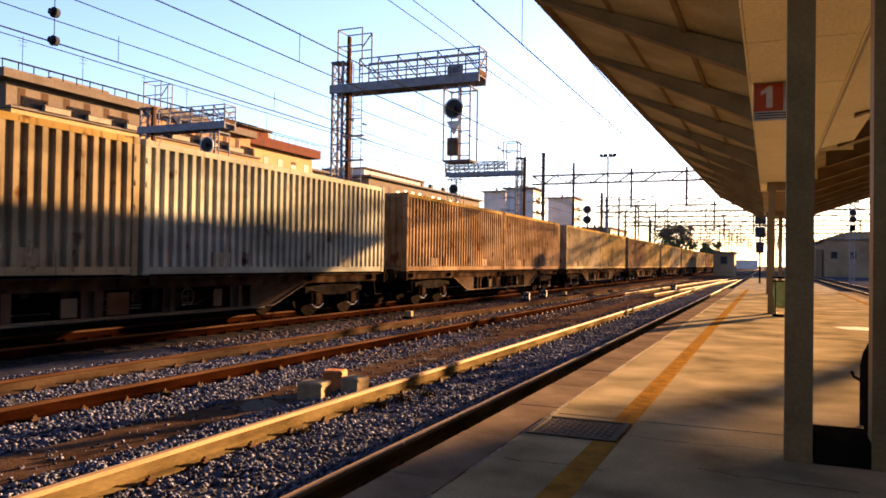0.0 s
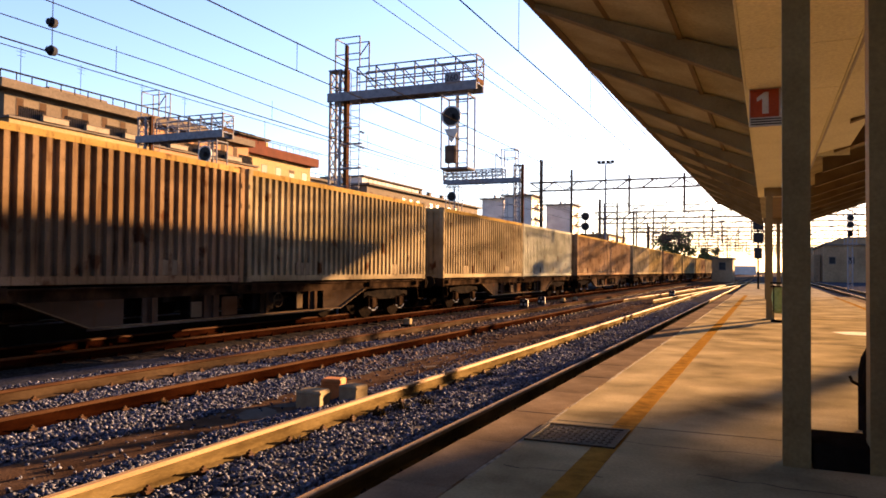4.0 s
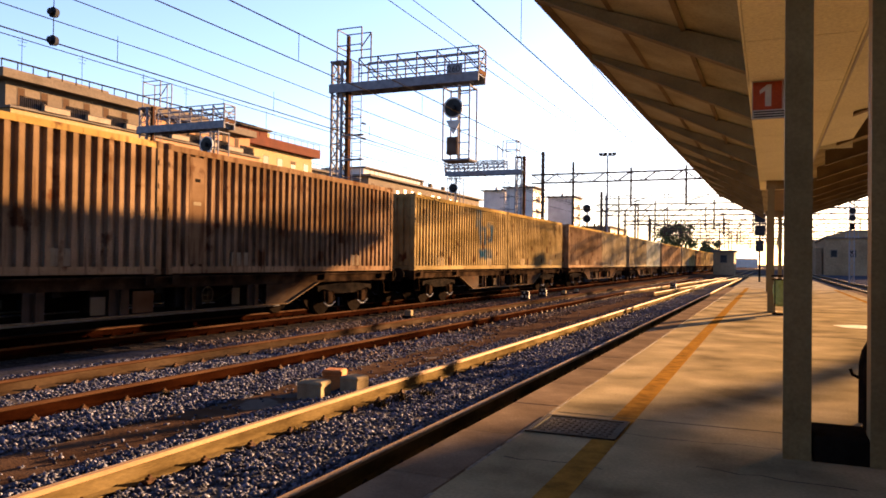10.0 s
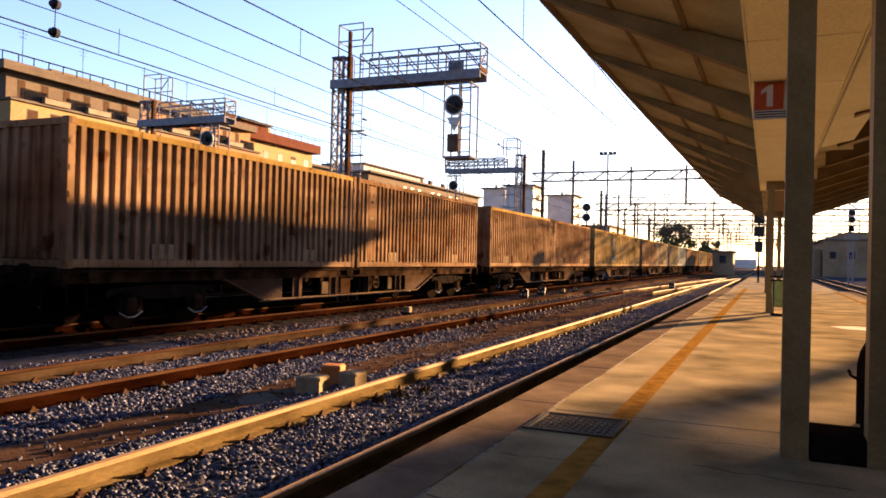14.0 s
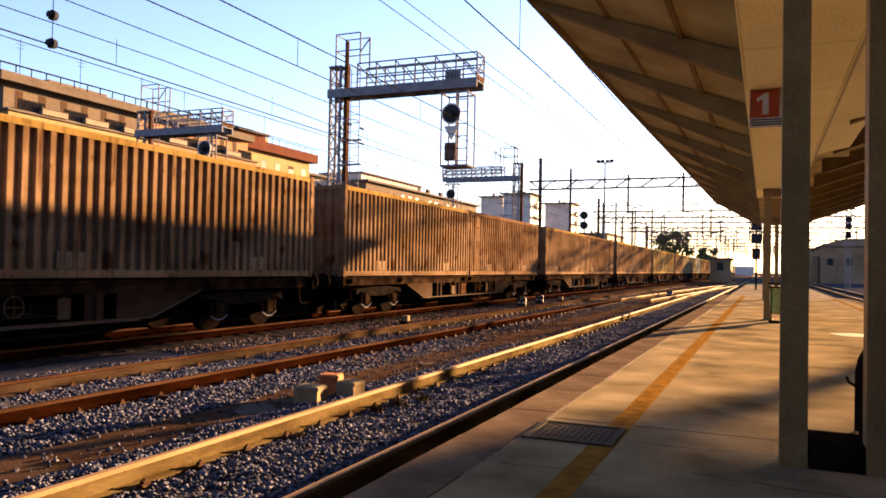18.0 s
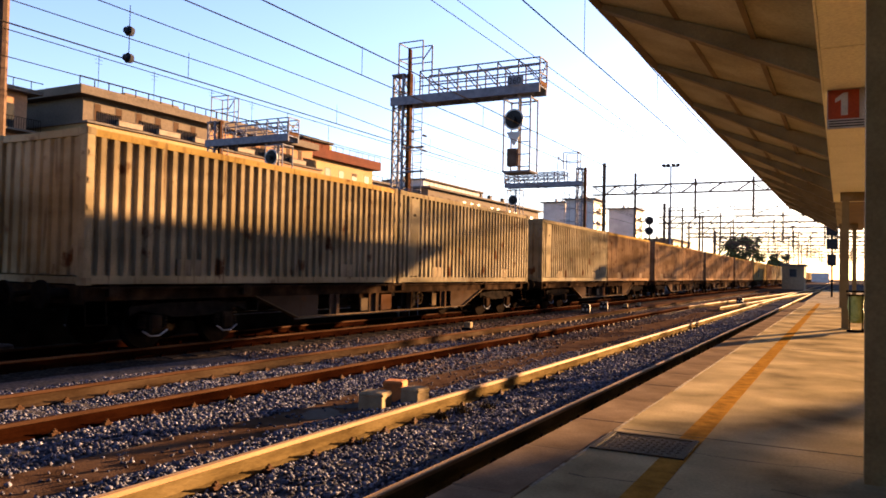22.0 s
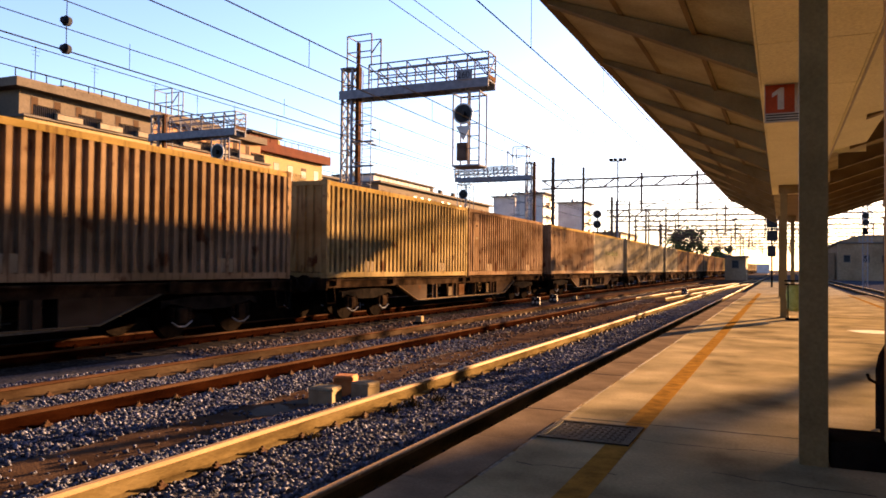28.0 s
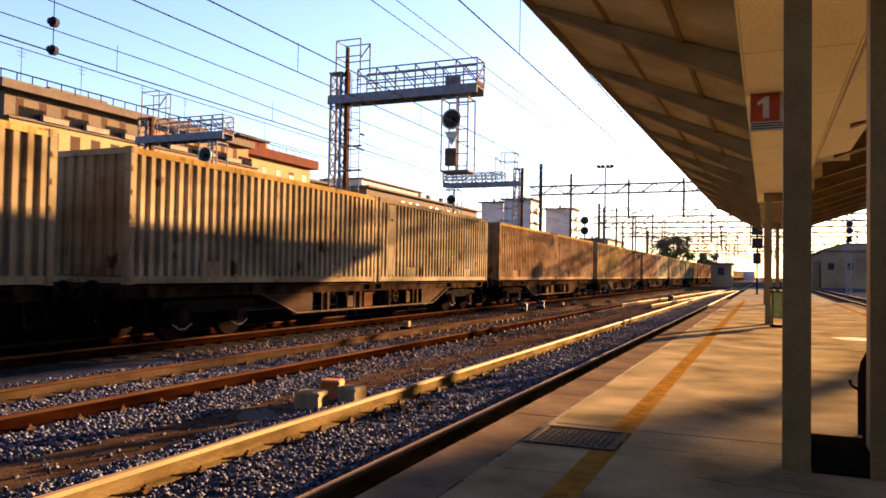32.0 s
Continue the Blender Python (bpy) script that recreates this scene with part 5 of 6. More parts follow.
def overhead_wires():
    """Contact and carrying wires over each track, with droppers between them."""
    for x, z, r, name in ((T1, 5.60, 0.012, "carrying_wire"), (T1, 4.66, 0.010, "contact_wire"), (T2, 7.35, 0.010, "feeder_wire"), (T2, 6.95, 0.010, "feeder_wire"),
                          (T2, 5.24, 0.012, "carrying_wire"), (T2, 4.76, 0.010, "contact_wire"), (T3, 6.06, 0.011, "feeder_wire"), (T3, 5.64, 0.010, "carrying_wire"),
                          (T3, 5.15, 0.014, "contact_wire"), (T3, 5.04, 0.009, "contact_wire"), (T3 - 0.2, 4.64, 0.009, "signal_wire")):
        w = thing("overhead_wire", (x, 0, 0), "thin dark overhead line wire above the track", "wire", "overhead line wires")
        pts = []
        for i in range(47):
            y = -40 + i * 7.5
            f = ((y - 10) % 55) / 55
            sag = 0.0 if name == "contact_wire" else -(0.45 if z == 5.64 else 0.05) * 4 * f * (1 - f) + 0.025
            pts.append((0, y, z + sag))
        part(name, Geo().tube(pts, r, 5), M_WIRE, w)
        if name in ("carrying_wire",):
            low = {T1: 4.66, T2: 4.76, T3: 5.15}[x]
            for i in range(40):
                y = -20 + i * 5.2
                f = ((y - 10) % 55) / 55
                part("dropper", Geo().rod((0, y, low), (0, y, z - 0.10 * 4 * f * (1 - f) + 0.05), 0.006, 4), M_WIRE, w)
    w = thing("wire_insulator_set", (T3, 9.72, 0), "two dark disc insulators joined by a vertical wire", "insulator")
    for z in (5.70, 5.18):
        part("insulator", Geo().rod((0, -0.10, z), (0, -0.02, z), 0.06, 12).rod((0, -0.03, z), (0, 0.06, z), 0.10, 14, 0.085), M_INSUL, w)
    part("link_wire", Geo().rod((0, 0, 5.2), (0, 0, 6.2), 0.008, 4), M_WIRE, w)
    for y in (10.6, 11.4):
        part("clamp", Geo().rod((0, y, 5.15), (0, y + 0.22, 5.15), 0.035, 8), M_INSUL, w)
        part("clamp", Geo().rod((0, y, 5.64), (0, y + 0.2, 5.64), 0.035, 8), M_INSUL, w)


overhead_wires()


def post_signal(x, y, z, heads, label):
    """A signal on a post with dark heads, one above the other."""
    s = thing("post_signal", (x, y, 0), label, "railway signal", "post signals")
    part("post", Geo().rod((0, 0, -0.45), (0, 0, z), 0.07, 10), M_DARKSTEEL, s)
    part("foot", Geo().cbox(-0.25, 0.25, -0.25, 0.25, -0.45, -0.1, 0.03), M_SLEEPER, s)
    for zz, w, h, rd in heads:
        if rd:
            signal_target(s, 0, -0.15, zz, w)
        else:
            part("signal_head", Geo().cbox(-w, w, -0.16, 0.16, zz - h / 2, zz + h / 2, 0.04), M_BLACK, s)
    return s


post_signal(-0.70, 64.0, 5.3, ((4.88, 0.39, 0.68, 0), (3.9, 0.37, 0.77, 0), (2.7, 0.30, 0.88, 0)), "dark railway signal with three heads at the platform's end")
post_signal(-16.6, 74.0, 6.9, ((6.55, 0.42, 0, 1), (5.55, 0.42, 0, 1)), "signal with two round black targets beyond the train")


def lattice_signal(x, y, z):
    """Two round targets in an open ladder frame on a lattice mast."""
    s = thing("lattice_signal", (x, y, 0), "signal with two round targets in an open frame", "railway signal")
    part("mast", lattice(Geo(), (0, 0.3, -0.45), (0, 0.3, z), 0.4, 0.8, 0.07, 0.04), M_GALV, s, "galvanised lattice mast")
    for d in (-0.5, 0.5):
        part("frame_post", Geo().bar((d, 0, z - 3.4), (d, 0, z + 0.7), 0.06), M_GALV, s)
    for k in range(6):
        part("frame_rung", Geo().bar((-0.5, 0, z - 3.3 + k * 0.78), (0.5, 0, z - 3.3 + k * 0.78), 0.05), M_GALV, s)
    part("cage_floor", Geo().box(-0.6, 0.6, -0.3, 0.3, z - 3.46, z - 3.4), M_GALV, s)
    for zz in (z - 1.0, z - 1.62):
        signal_target(s, 0, -0.15, zz, 0.32)
    part("relay_box", Geo().cbox(-0.2, 0.2, -0.25, -0.02, z - 2.7, z - 2.15, 0.03), M_DARKSTEEL, s)


lattice_signal(6.95, 78.0, 7.26)


def dwarf_signal(x, y):
    s = thing("dwarf_signal", (x, y, BED), "low dark shunting signal with two pale lenses beside the track", "dwarf signal", "dwarf signals")
    part("base", Geo().cbox(-0.2, 0.2, -0.14, 0.14, -0.04, 0.06, 0.02), M_SHADE_BED, s)
    b = part("body", Geo().cbox(-0.19, 0.19, -0.1, 0.1, 0.06, 0.40, 0.05), M_BLACK, s)
    for dx in (-0.09, 0.09):
        part("lens", Geo().disc((dx, -0.11, 0.16), 0.05, 0.03, "y", 14), M_WHITE, b)
    part("top_lens", Geo().disc((0, -0.11, 0.32), 0.04, 0.03, "y", 14), M_WHITE, b)
    part("hood", Geo().box(-0.14, 0.14, -0.19, -0.1, 0.37, 0.39), M_BLACK, b)


dwarf_signal(-5.85, 52.0)
dwarf_signal(-9.9, 32.0)
dwarf_signal(-10.1, 35.5)

# ---- buildings ----
def window_unit(parent, x, y, z, w, h, side, shutter, closed):
    """A recessed window on a wall that faces +x, with frame, pane and rolled shutter."""
    f = part("window", Geo().box(x - 0.05, x + 0.012, y - w / 2 - 0.06, y + w / 2 + 0.06, z - 0.06, z + h + 0.06), M_SLAB, parent)
    part("pane", Geo().box(x + 0.012, x + 0.016, y - w / 2, y + w / 2, z, z + h), M_GLASS, f)
    if closed > 0:
        part("shutter", Geo().box(x + 0.017, x + 0.028, y - w / 2, y + w / 2, z + h * (1 - closed), z + h), shutter, f)


def balcony(parent, x, y, z, w, d, mat, rail):
    b = part("balcony", Geo().box(x, x + d, y - w / 2, y + w / 2, z - 0.16, z), M_SLAB, parent)
    if rail == "solid":
        part("parapet", Geo().box(x + d - 0.08, x + d, y - w / 2, y + w / 2, z, z + 0.95), mat, b)
    else:
        g = Geo().bar((x + d - 0.04, y - w / 2, z + 0.98), (x + d - 0.04, y + w / 2, z + 0.98), 0.05)
        n = round(w / 0.22)
        for i in range(n + 1):
            g.bar((x + d - 0.04, y - w / 2 + w * i / n, z), (x + d - 0.04, y - w / 2 + w * i / n, z + 0.98), 0.03)
        part("railing", g, M_DARKSTEEL, b, kind="stuff")


def apartment_building(x, y0, y1, depth, storeys, wall, label, bays, top=None, seed=1, balconies="solid", h=3.15, win=1.15, base=-0.5, roofmat=None, overhang=0.9, edge=0.35):
    """A block of flats whose long front faces +x."""
    rng = random.Random(seed)
    b = thing("apartment_building", (0, 0, 0), label, "building", "apartment buildings")
    z1 = base + storeys * h + 0.6
    part("wall", Geo().box(x - depth, x, y0, y1, base, z1), wall, b)
    part("roof_slab", Geo().box(x - depth - overhang, x + overhang, y0 - overhang, y1 + overhang, z1, z1 + edge), roofmat or M_SLAB, b)
    z1 += edge - 0.35
    if top:
        part("attic", Geo().box(x - depth + 2.2, x - 1.6, y0 + 1.0, y0 + (y1 - y0) * 0.45, z1 + 0.35, z1 + 1.7), top, b)
        part("attic_roof", Geo().box(x - depth + 1.6, x - 1.0, y0 + 0.6, y0 + (y1 - y0) * 0.47, z1 + 1.7, z1 + 1.95), M_SLAB, b)
    g = Geo()
    g.bar((x + overhang - 0.1, y0 - overhang, z1 + 1.05), (x + overhang - 0.1, y1 + overhang, z1 + 1.05), 0.07)
    yy = y0 - overhang
    while yy <= y1 + overhang:
        g.bar((x + overhang - 0.1, yy, z1 + 0.35), (x + overhang - 0.1, yy, z1 + 1.05), 0.05)
        yy += 1.6
    part("roof_railing", g, M_DARKSTEEL, b, kind="stuff")
    count = max(2, round((y1 - y0) / 6.5))
    for k in range(count):
        yy = y0 + (y1 - y0) * (k + 0.4 + 0.2 * (k % 2)) / count
        c = part("chimney", Geo().cbox(x - depth / 2 - 0.4, x - depth / 2 + 0.4, yy - 0.5, yy + 0.5, z1 + 0.35, z1 + (2.7 if top else 1.5), 0.06), wall, b)
        part("aerial", Geo().rod((x - depth / 2, yy, z1 + 1.9), (x - depth / 2, yy, z1 + 6.0), 0.03, 5), M_DARKSTEEL, c)
    step = (y1 - y0) / bays
    for s in range(max(0, storeys - 4), storeys):
        z = base + s * h + 0.5
        part("string_course", Geo().box(x + 0.002, x + 0.10, y0, y1, z - 0.32, z - 0.12), M_SLAB, b)
        for i in range(bays):
            y = y0 + step * (i + 0.5)
            door = i % 2 == 0
            window_unit(b, x, y, z + (0.0 if door else 0.85), win, 2.2 if door else 1.35, 1, rng.choice((M_SHUTTER, M_SHUTTER_B)), rng.choice((0.0, 0.0, 0.3, 0.6)))
            if door and balconies:
                balcony(b, x + 0.002, y + step * 0.15, z - 0.05, step * 1.0, 1.25, rng.choice((wall, M_SLAB)), balconies)
    return b


def terraced_block(x, y0, y1, upper, lower, label, g0=1.1):
    """A long block whose top storey is set back behind a terrace with planters and dark railings."""
    b = thing("apartment_building", (0, 0, 0), label, "building", "apartment buildings")
    part("wall", Geo().box(x - 12, x, y0, y1, 14.0, 17.0), upper, b)
    part("lower_wall", Geo().box(x - 12.6, x + 1.5, y0 - 0.6 * (g0 > 0), y1, -0.5, 13.8), lower, b)
    part("terrace_slab", Geo().box(x - 12.8, x + 1.75, y0 - 0.8 * (g0 > 0), y1, 13.8, 14.0), M_SLAB, b)
    part("roof_slab", Geo().cbox(x - 13, x + 1.1, y0 - g0, y1 - 0.01, 16.45, 17.25, 0.05), M_ROOFEDGE, b)
    part("stair_tower", Geo().box(x - 9, x - 3.2, y0 + 7.0, y0 + 14.0, 17.25, 18.6), M_PLASTER_A, b)
    g = Geo().bar((x + 0.95, y0 - g0, 17.95), (x + 0.95, y1, 17.95), 0.10)
    y = y0 - g0
    while y < y1:
        g.bar((x + 0.95, y, 17.25), (x + 0.95, y, 17.95), 0.07)
        y += 1.5
    part("roof_railing", g, M_DARKSTEEL, b, kind="stuff")
    for yy in (y0 + 6.0, y0 + 13.0):
        part("aerial", Geo().rod((x - 6, yy, 17.2), (x - 6, yy, 22.5), 0.03, 5).rod((x - 6, yy - 0.5, 22.0), (x - 6, yy + 0.5, 22.0), 0.02, 5).rod((x - 6, yy - 0.4, 21.6), (x - 6, yy + 0.4, 21.6), 0.02, 5), M_DARKSTEEL, b)
    y, i = y0 + 1.5, 0
    while y < y1 - 1:
        f = part("window", Geo().box(x - 0.02, x + 0.012, y - 0.40, y + 0.40, 14.02, 16.1), M_SLAB, b)
        part("shutter", Geo().box(x + 0.0125, x + 0.02, y - 0.34, y + 0.34, 14.04, 16.0), M_SHUTTER, f)
        for z in (11.2, 7.8, 4.4):
            f = part("window", Geo().box(x + 1.49, x + 1.512, y - 0.56, y + 0.56, z - 0.08, z + 2.1), M_SLAB, b)
            part("shutter", Geo().box(x + 1.5125, x + 1.52, y - 0.48, y + 0.48, z, z + 2.02), M_SHUTTER, f)
        if i % 2:
            q = part("planter", Geo().cbox(x + 1.25, x + 1.95, y - 1.5, y + 1.2, 14.0, 14.5, 0.03), M_PLANTER, b, "pale balcony parapet")
            part("ledge", Geo().box(x + 1.2, x + 2.0, y - 1.6, y + 1.3, 14.501, 14.55), M_SLAB, q)
        else:
            g = Geo().bar((x + 1.6, y - 1.3, 14.95), (x + 1.6, y + 1.3, 14.95), 0.06)
            for k in range(14):
                g.bar((x + 1.6, y - 1.3 + k * 0.2, 14.0), (x + 1.6, y - 1.3 + k * 0.2, 14.95), 0.045)
            part("railing", g, M_DARKSTEEL, b, kind="stuff")
            part("awning_screen", Geo().box(x + 1.54, x + 1.56, y - 1.25, y + 1.25, 14.05, 14.9), M_SCREEN, b, "dark grey balcony screen")
        y += 2.32
        i += 1
    return b


M_PLANTER = shade("pale_parapet_plaster", [(0.15, 0.12, 0.09), (0.2, 0.165, 0.125)], 0.9, scale=1, fine=6, bump=0.2)
M_ROOFEDGE = shade("grey_brown_roof_edge", [(0.07, 0.058, 0.046), (0.1, 0.084, 0.068)], 0.95, scale=0.5, fine=5, bump=0.2, spec=0.1)
M_SCREEN = shade("dark_balcony_screen", [(0.045, 0.042, 0.044), (0.065, 0.06, 0.062)], 0.9, scale=2, bump=0.1, spec=0.1)
terraced_block(-61.0, 44.5, 60.0, M_PLASTER_A, M_PLASTER_C, "long tan and yellow apartment block with a set-back top storey")
# same block where the sun reaches it: that light is put in as orange
terraced_block(-61.0, 60.0, 78.0, M_PLASTER_B, M_PLASTER_B, "sunlit stretch of the long apartment block in orange, with a set-back top storey", 0.0)
apartment_building(-62.5, 78.6, 94.5, 12.0, 5, M_PLASTER_C, "yellow apartment block with dark red roof edge and balconies", 5, M_BRICKRED, 3, "rail", roofmat=M_BRICKRED, edge=1.25, h=3.2)
apartment_building(-63.0, 30.0, 40.5, 12.0, 5, M_PLASTER_B, "orange apartment block with flat roof", 3, None, 4, "rail")
apartment_building(-70.0, 99.0, 113.0, 12.0, 5, M_PLASTER_D, "grey apartment block behind the railway", 5, M_PLASTER_D, 5, "rail")
apartment_building(-66.0, 118.0, 174.0, 12.0, 5, M_PLASTER_A, "long tan apartment block with sunlit balconies behind the railway", 17, M_PLASTER_D, 6, "solid", h=3.2)
apartment_building(-61.5, 205.0, 214.0, 8.0, 7, M_PLASTER_D, "tall pale grey apartment tower in the distance", 3, None, 7, "solid")
apartment_building(-78.2, 230.0, 240.0, 7.5, 7, M_PLASTER_D, "pale grey apartment tower in the distance", 3, None, 8, "solid", h=3.4)
apartment_building(-60.7, 250.0, 261.0, 9.0, 7, M_PLASTER_D, "whitish apartment tower in the distance", 3, None, 9, "rail", h=3.3)
apartment_building(-60.0, 272.0, 300.0, 14.0, 4, M_PLASTER_C, "low yellow apartment block in the distance", 8, None, 10, "rail")
apartment_building(-60.0, 310.0, 350.0, 14.0, 5, M_PLASTER_A, "distant tan apartment block", 8, None, 11, "rail")


def hut(x0, x1, y0, y1, z1, name, label, mat, windows):
    b = thing(name, (0, 0, 0), label, "building")
    part("wall", Geo().box(x0, x1, y0, y1, -0.5, z1), mat, b)
    part("roof", Geo().cbox(x0 - 0.3, x1 + 0.3, y0 - 0.3, y1 + 0.3, z1, z1 + 0.28, 0.05), M_SLAB, b)
    for i in range(windows):
        x = x0 + (x1 - x0) * (i + 0.5) / windows
        f = part("window", Geo().box(x - 0.55, x + 0.55, y0 - 0.05, y0 - 0.002, z1 * 0.45, z1 * 0.45 + 1.3), M_SLAB, b)
        part("pane", Geo().box(x - 0.45, x + 0.45, y0 - 0.058, y0 - 0.051, z1 * 0.45 + 0.1, z1 * 0.45 + 1.2), M_GLASS, f)
    return b


# unseen low wall, added so the view under the wagons stays dark
part("boundary_wall", Geo().box(-14.75, -14.5, -60, 64, -0.5, 0.9), M_KERB_FACE, label="low dark wall added beyond the train to blacken the gap under it", kind="structure")
# two unseen walls, added to hold back sky light from train and platform
part("station_wall", Geo().box(14.0, 15.0, -60, 30, -0.5, 19.0), M_PLASTER_A, label="unseen plain wall added to cut the sky's light", kind="structure")
part("station_wall", Geo().box(-22.0, 13.99, -61, -60, -0.5, 19.0), M_PLASTER_A, label="unseen plain wall added to cut the sky's light", kind="structure")


def shade_canopy():
    """Unseen flat roof on broad pillars beyond the far track, added as platform shade."""
    b = thing("station_canopy", (0, 0, 0), "tan canopy with a thin fascia on pillars, added unseen to shade the platform", "canopy")
    part("fascia", Geo().box(19.0, 26.0, 58.0, 59.6, 7.1, 7.62), M_PLASTER_A, b)
    part("roof", Geo().cbox(18.9, 26.1, 57.9, 59.7, 7.622, 7.68, 0.02), M_SLAB, b)
    for x in (19.5, 25.4):
        part("pillar", Geo().cbox(x - 0.25, x + 0.25, 58.5, 59.1, -0.5, 7.098, 0.03), M_PLASTER_A, b)


shade_canopy()
hut(-8.2, -5.1, 127.0, 135.0, 3.15, "trackside_hut", "small grey-tan trackside hut with flat roof", M_SHED, 1)
shed = hut(8.8, 26.0, 146.0, 175.0, 5.9, "railway_shed", "long weathered grey-tan railway building beside the far track", M_SHED, 6)
part("gable", Geo().prism([(8.6, 6.181), (26.2, 6.181), (22.5, 7.5), (12.3, 7.35)], 145.9, 175.1), M_SHED, shed, "weathered gable with sloping roof line")
part("boundary_wall", Geo().box(7.6, 8.6, 150, 300, -0.5, 4.4), M_SHED, label="tan boundary wall beside the far track", kind="structure")
hut(8.8, 30.0, 230.0, 300.0, 8.0, "railway_shed", "distant grey-tan railway building", M_SHED, 6)
part("boundary_wall", Geo().box(-30, -5.5, 420, 421, -0.5, 4.2), M_PLASTER_D, label="distant grey boundary wall", kind="structure")


def tree(x, y, height, spread, seed, label):
    """A broad tree: tapered trunk, limbs and many leaf clumps with gaps."""
    rng = random.Random(seed)
    t = thing("tree", (x, y, -0.5), label, "tree", "trees")
    g = Geo().rod((0, 0, 0), (0.1, 0, height * 0.45), 0.32, 9, 0.2)
    for i in range(8):
        a = i * 0.785 + rng.uniform(-0.3, 0.3)
        g.rod((0.1, 0, height * rng.uniform(0.3, 0.45)), (spread * 0.6 * math.cos(a), spread * 0.6 * math.sin(a), height * rng.uniform(0.55, 0.85)), 0.14, 6, 0.04)
    part("trunk", g, M_BARK, t)
    c = Geo()
    lobes = [(rng.uniform(-0.7, 0.7) * spread, rng.uniform(-0.5, 0.5) * spread, height * rng.uniform(0.32, 0.86), rng.uniform(0.24, 0.42) * spread) for _ in range(14)]
    for i in range(2600):
        lx, ly, lz, lr = rng.choice(lobes)
        v = Vector((rng.gauss(0, 1), rng.gauss(0, 1), rng.gauss(0, 0.7))).normalized() * lr * rng.uniform(0.45, 1.05)
        p = Vector((lx, ly, lz)) + v
        u = Vector((rng.gauss(0, 1), rng.gauss(0, 1), rng.gauss(0, 1))).normalized()
        w = u.orthogonal().normalized()
        s = rng.uniform(0.22, 0.46)
        q = u.cross(w) * s * 0.6
        c.add([p - w * s, p + q, p + w * s, p - q], [(0, 1, 2, 3)])
    part("crown", c, M_LEAF, t)


tree(-20.5, 190.0, 12.0, 5.2, 21, "broad dark-leaved tree beyond the tracks")
tree(-14.6, 210.0, 8.2, 3.2, 22, "small rounded dark tree beyond the tracks")


# ---- small things near the camera ----
def track_blocks():
    """Three cast blocks lying between the tracks."""
    def blk(name, x, y, z, sx, sy, sz, rz, mat, label):
        t = thing(name, pose(x, y, z, 0, 0, rz), label, "block")
        part("block_body", Geo().cbox(-sx / 2, sx / 2, -sy / 2, sy / 2, -0.03, sz * 0.72, 0.006), mat, t)
        part("block_cap", Geo().cbox(-sx / 2 - 0.008, sx / 2 + 0.008, -sy / 2 - 0.008, sy / 2 + 0.008, sz * 0.72 + 0.001, sz, 0.022), mat, t)
    blk("concrete_block", -5.20, 8.0, BED, 0.32, 0.30, 0.185, 8, M_BLOCK, "pale concrete block lying beside the track")
    blk("concrete_block", -4.97, 8.6, BED, 0.27, 0.27, 0.18, -6, M_BLOCK, "pale concrete block lying beside the track")
    blk("terracotta_block", -5.31, 8.66, BED, 0.26, 0.26, 0.235, 14, M_TERRA, "orange-painted block with sloping top lying beside the track")


track_blocks()


def dry_weed(x, y, size, seed):
    """A tuft of thin bent stalks between the stones."""
    rng = random.Random(seed)
    t = thing("dry_weed", (x, y, BED), "dark dry weed tuft growing beside the rail", "weed", "dry weeds")
    g = Geo()
    for _ in range(70):
        a, lean, h = rng.uniform(0, 6.283), rng.uniform(0.1, 0.9), size * rng.uniform(0.45, 1.0)
        bx, by = rng.gauss(0, size * 0.4), rng.gauss(0, size * 0.55)
        dx, dy, w = math.cos(a) * lean * h, math.sin(a) * lean * h, 0.006
        px, py = -math.sin(a) * w, math.cos(a) * w
        g.add([(bx - px, by - py, -0.02), (bx + px, by + py, -0.02), (bx + dx * 0.45 + px, by + dy * 0.45 + py, h * 0.65), (bx + dx * 0.45 - px, by + dy * 0.45 - py, h * 0.65), (bx + dx, by + dy, h * rng.uniform(0.7, 1.0))],
              [(0, 1, 2, 3), (3, 2, 4)])
    part("tuft", g, M_WEED, t)


M_WEED = shade("dry_weed", [(0.022, 0.017, 0.01), (0.045, 0.034, 0.018)], 0.95, scale=8, bump=0.1, spec=0.0)
for i, (x, y, size) in enumerate(((-4.02, 8.1, 0.15), (-3.9, 8.55, 0.13), (-4.1, 7.7, 0.11), (-4.5, 9.2, 0.09), (-8.75, 9.0, 0.1), (-6.75, 7.1, 0.08), (-4.15, 6.2, 0.08), (-4.05, 11.3, 0.1))):
    dry_weed(x, y, size, 40 + i)


def marker_stone(x, y, s=1.0):
    t = thing("marker_stone", (x, y, BED), "small pale marker stone on a dark base beside the track", "marker", "marker stones")
    part("post", Geo().cbox(-0.10 * s, 0.10 * s, -0.10 * s, 0.10 * s, -0.05, 0.22 * s, 0.02), M_BLOCK, t)
    part("base", Geo().cbox(-0.16 * s, 0.16 * s, -0.16 * s, 0.16 * s, -0.05, 0.06 * s, 0.02), M_DARKSTEEL, t)


marker_stone(-9.75, 20.0)
marker_stone(-9.8, 38.5)
marker_stone(-9.75, 41.0)


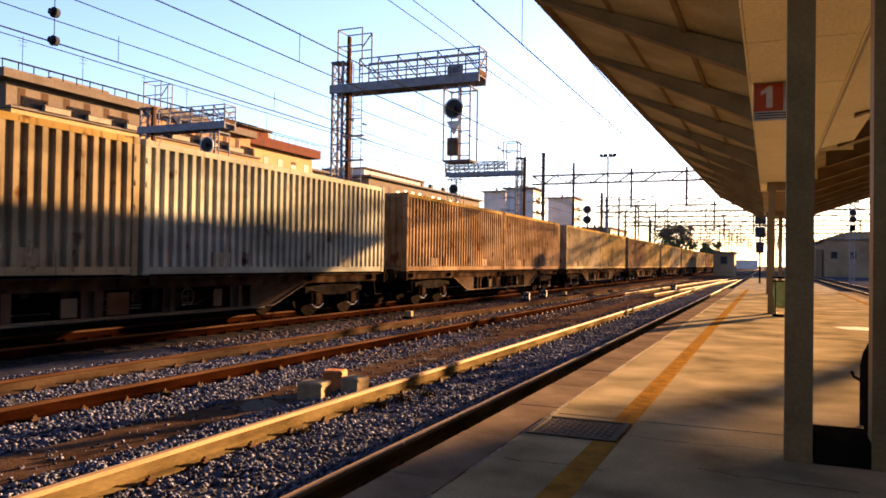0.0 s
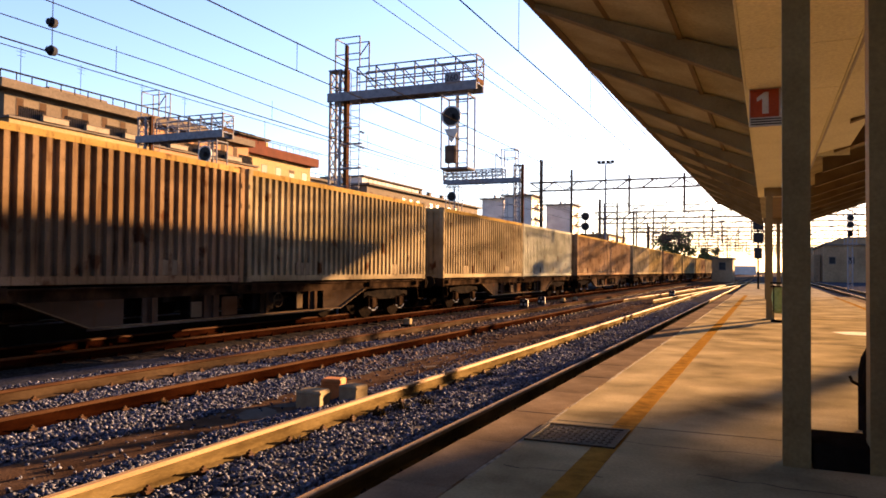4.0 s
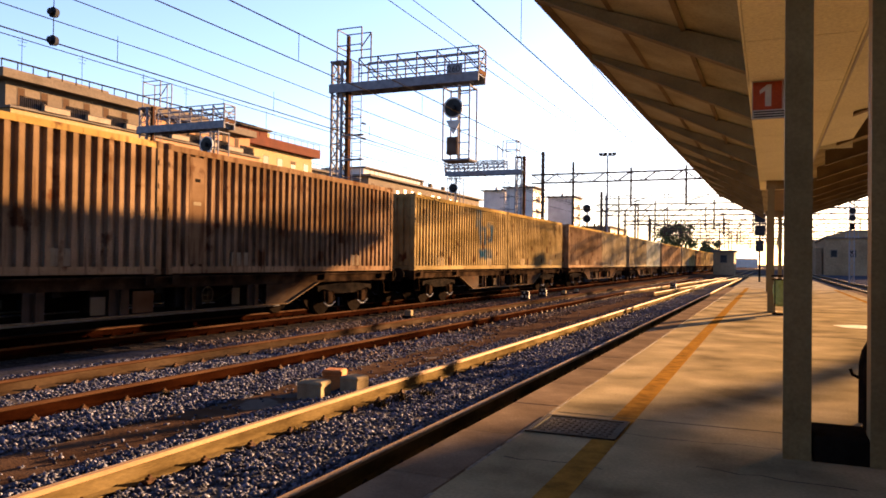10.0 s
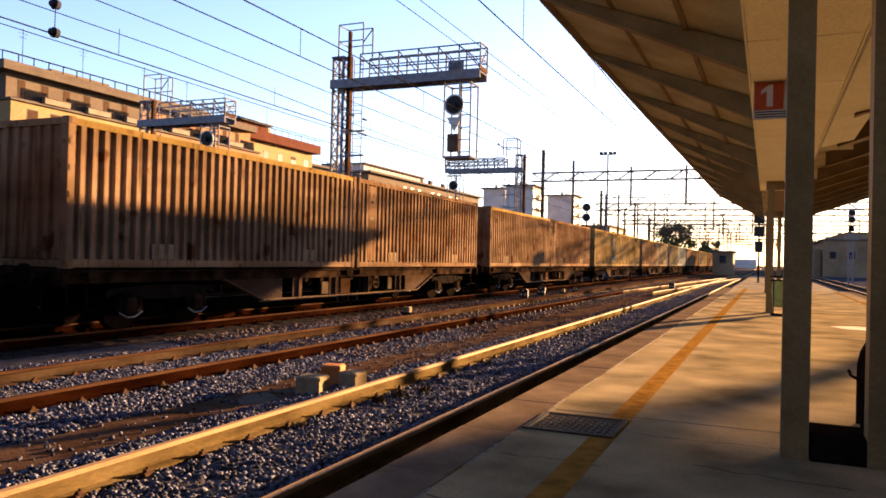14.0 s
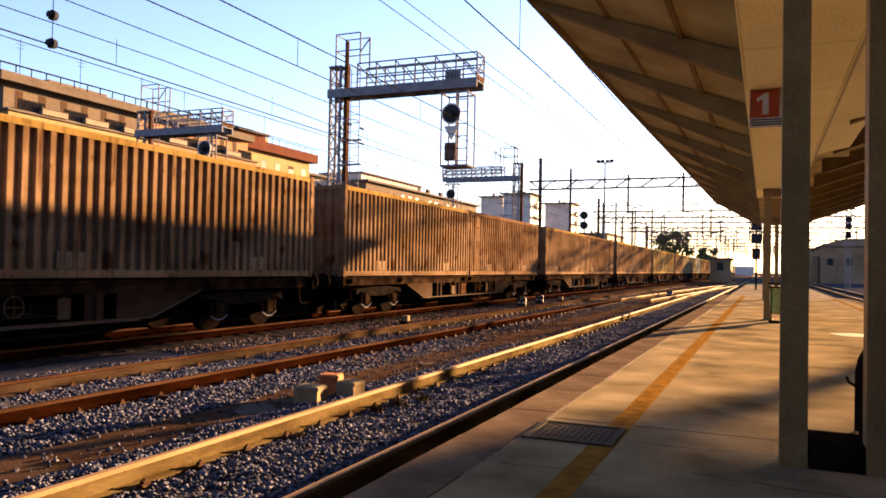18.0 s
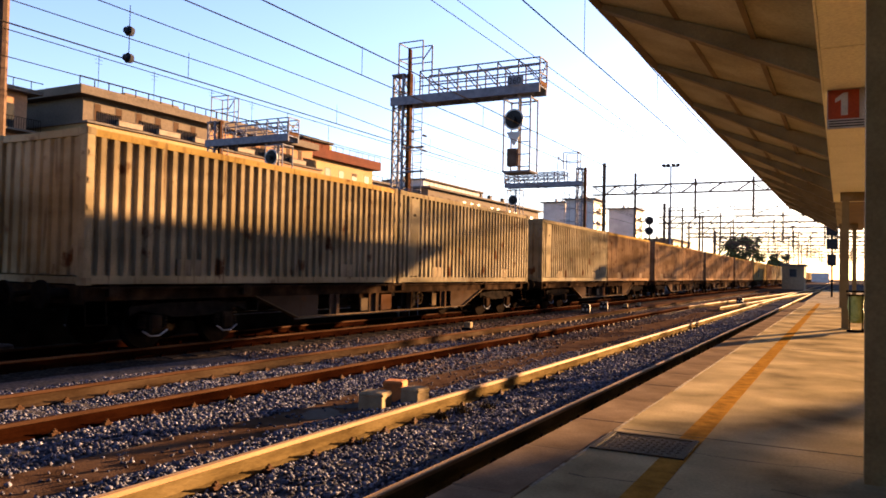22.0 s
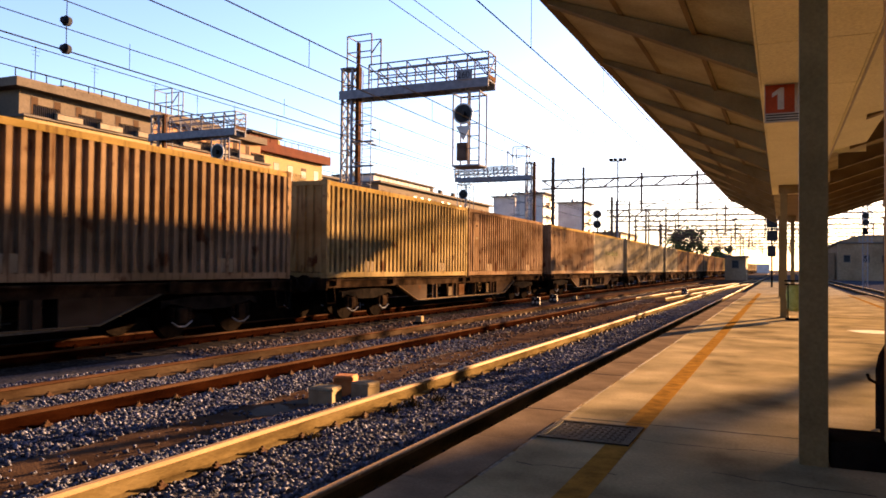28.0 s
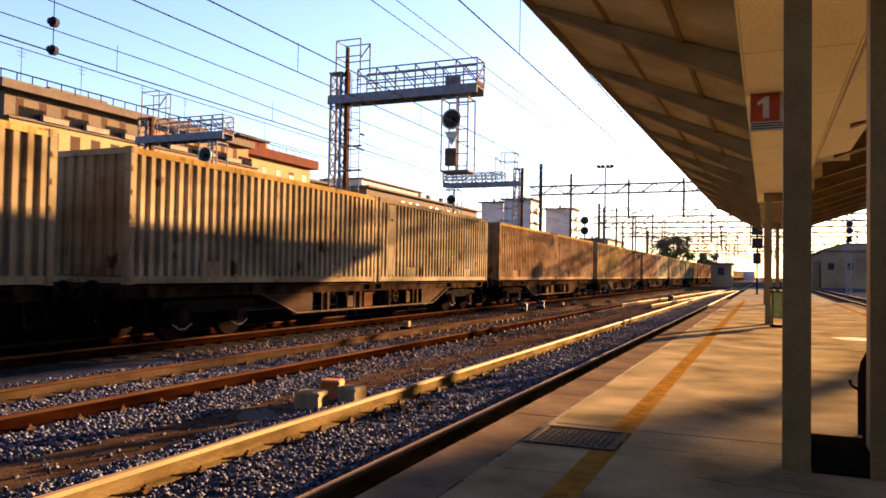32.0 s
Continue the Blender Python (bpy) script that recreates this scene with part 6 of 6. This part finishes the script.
def litter_bin():
    b = thing("litter_bin", (0.27, 20.6, 0), "green bag litter bin in a dark metal frame", "litter bin")
    g = Geo()
    for a in range(4):
        x, y = 0.19 * math.cos(a * 1.571 + 0.785), 0.19 * math.sin(a * 1.571 + 0.785)
        g.rod((x, y, 0), (x, y, 0.92), 0.014, 6)
    part("frame", g, M_DARKSTEEL, b)
    part("base", Geo().disc((0, 0, 0.02), 0.2, 0.04, "z", 18), M_DARKSTEEL, b)
    part("ring", Geo().tube([(0.2 * math.cos(a), 0.2 * math.sin(a), 0.88) for a in [i * math.pi / 10 for i in range(21)]], 0.016, 6), M_DARKSTEEL, b)
    part("lid", Geo().disc((0, 0, 0.97), 0.22, 0.04, "z", 20), M_DARKSTEEL, b)
    rng = random.Random(3)
    v, f = [], []
    for k in range(9):
        z = 0.22 + 0.66 * k / 8
        for i in range(20):
            a = i * math.pi / 10
            r = 0.165 + 0.018 * math.sin(3 * a + k) + rng.uniform(-0.008, 0.008) - (0.05 if k == 0 else 0)
            v.append((r * math.cos(a), r * math.sin(a), z))
    for k in range(8):
        f += [(k * 20 + i, k * 20 + (i + 1) % 20, (k + 1) * 20 + (i + 1) % 20, (k + 1) * 20 + i) for i in range(20)]
    f.append(tuple(range(19, -1, -1)))
    part("bag", Geo().add(v, f), M_BAG, b, "crumpled green plastic bag", smooth=True)


litter_bin()


def platform_sign():
    """The platform number: a white figure on a red square, hung under the soffit."""
    s = thing("platform_number_sign", (0.0, 9.8, 0), "red square platform number sign with white figure under the canopy", "sign")
    x0, x1, z0, z1 = -0.20, 0.22, 3.00, 3.455
    part("board", Geo().box(x0, x1, -0.02, 0.02, z0, z1), M_WHITE, s)
    part("red_panel", Geo().box(x0 + 0.01, x1 - 0.09, -0.026, -0.021, z0 + 0.11, z1 - 0.01), M_RED, s, "red square panel")
    xm = (x0 + x1) / 2 - 0.03
    one = [(xm - 0.035, z0 + 0.15), (xm + 0.035, z0 + 0.15), (xm + 0.035, z0 + 0.41), (xm - 0.01, z0 + 0.41), (xm - 0.095, z0 + 0.345), (xm - 0.095, z0 + 0.30), (xm - 0.035, z0 + 0.335)]
    part("figure", Geo().prism(one, -0.031, -0.0265), M_WHITE, s, "bold white figure one")
    for i in range(3):
        part("small_bar", Geo().box(x0 + 0.02, x1 - 0.04, -0.026, -0.021, z0 + 0.02 + i * 0.03, z0 + 0.032 + i * 0.03), M_DARKSTEEL, s)


platform_sign()


def red_box():
    b = thing("fire_hose_box", (0.0, 0, 0), "red metal fire hose box standing against a column", "fire box")
    part("case", Geo().cbox(0.70, 1.34, 4.98, 5.33, 0.166, 0.50, 0.015), M_FIREBOX, b)
    part("door", Geo().cbox(0.72, 1.32, 4.965, 4.979, 0.20, 0.48, 0.005), M_FIREBOX, b)
    part("handle", Geo().bar((0.76, 4.95, 0.31), (0.76, 4.95, 0.39), 0.012), M_DARKSTEEL, b)
    part("lid", Geo().cbox(0.68, 1.36, 4.95, 5.335, 0.501, 0.52, 0.006), M_FIREBOX, b)


red_box()


def handrail():
    h = thing("tubular_luggage_trolley", (0.67, 6.55, 0), "dark tubular metal luggage trolley frame", "trolley")
    def arc(d):
        return [(0.02, d, 0.0), (0.02, d, 0.46), (0.04, d, 0.57), (0.09, d, 0.67), (0.17, d, 0.75), (0.28, d, 0.78)]
    for d in (0.0, 0.3):
        part("upright_tube", Geo().tube(arc(d), 0.026, 8), M_DARKSTEEL, h)
        part("brace_tube", Geo().tube([(0.24, d, 0.66), (0.13, d, 0.52), (0.10, d, 0.42), (0.13, d, 0.33), (0.24, d, 0.27), (0.24, d, 0.0)], 0.02, 8), M_DARKSTEEL, h)
    part("grip", Geo().tube([(-0.09, 0.0, 0.46), (-0.075, 0.0, 0.42), (-0.03, 0.0, 0.395), (0.02, 0.0, 0.39)], 0.012, 6), M_DARKSTEEL, h)
    part("cross_tube", Geo().rod((0.27, 0, 0.78), (0.27, 0.3, 0.78), 0.02, 8), M_DARKSTEEL, h)
    part("cross_tube", Geo().rod((0.02, 0, 0.18), (0.02, 0.3, 0.18), 0.018, 8), M_DARKSTEEL, h)


handrail()

motions()
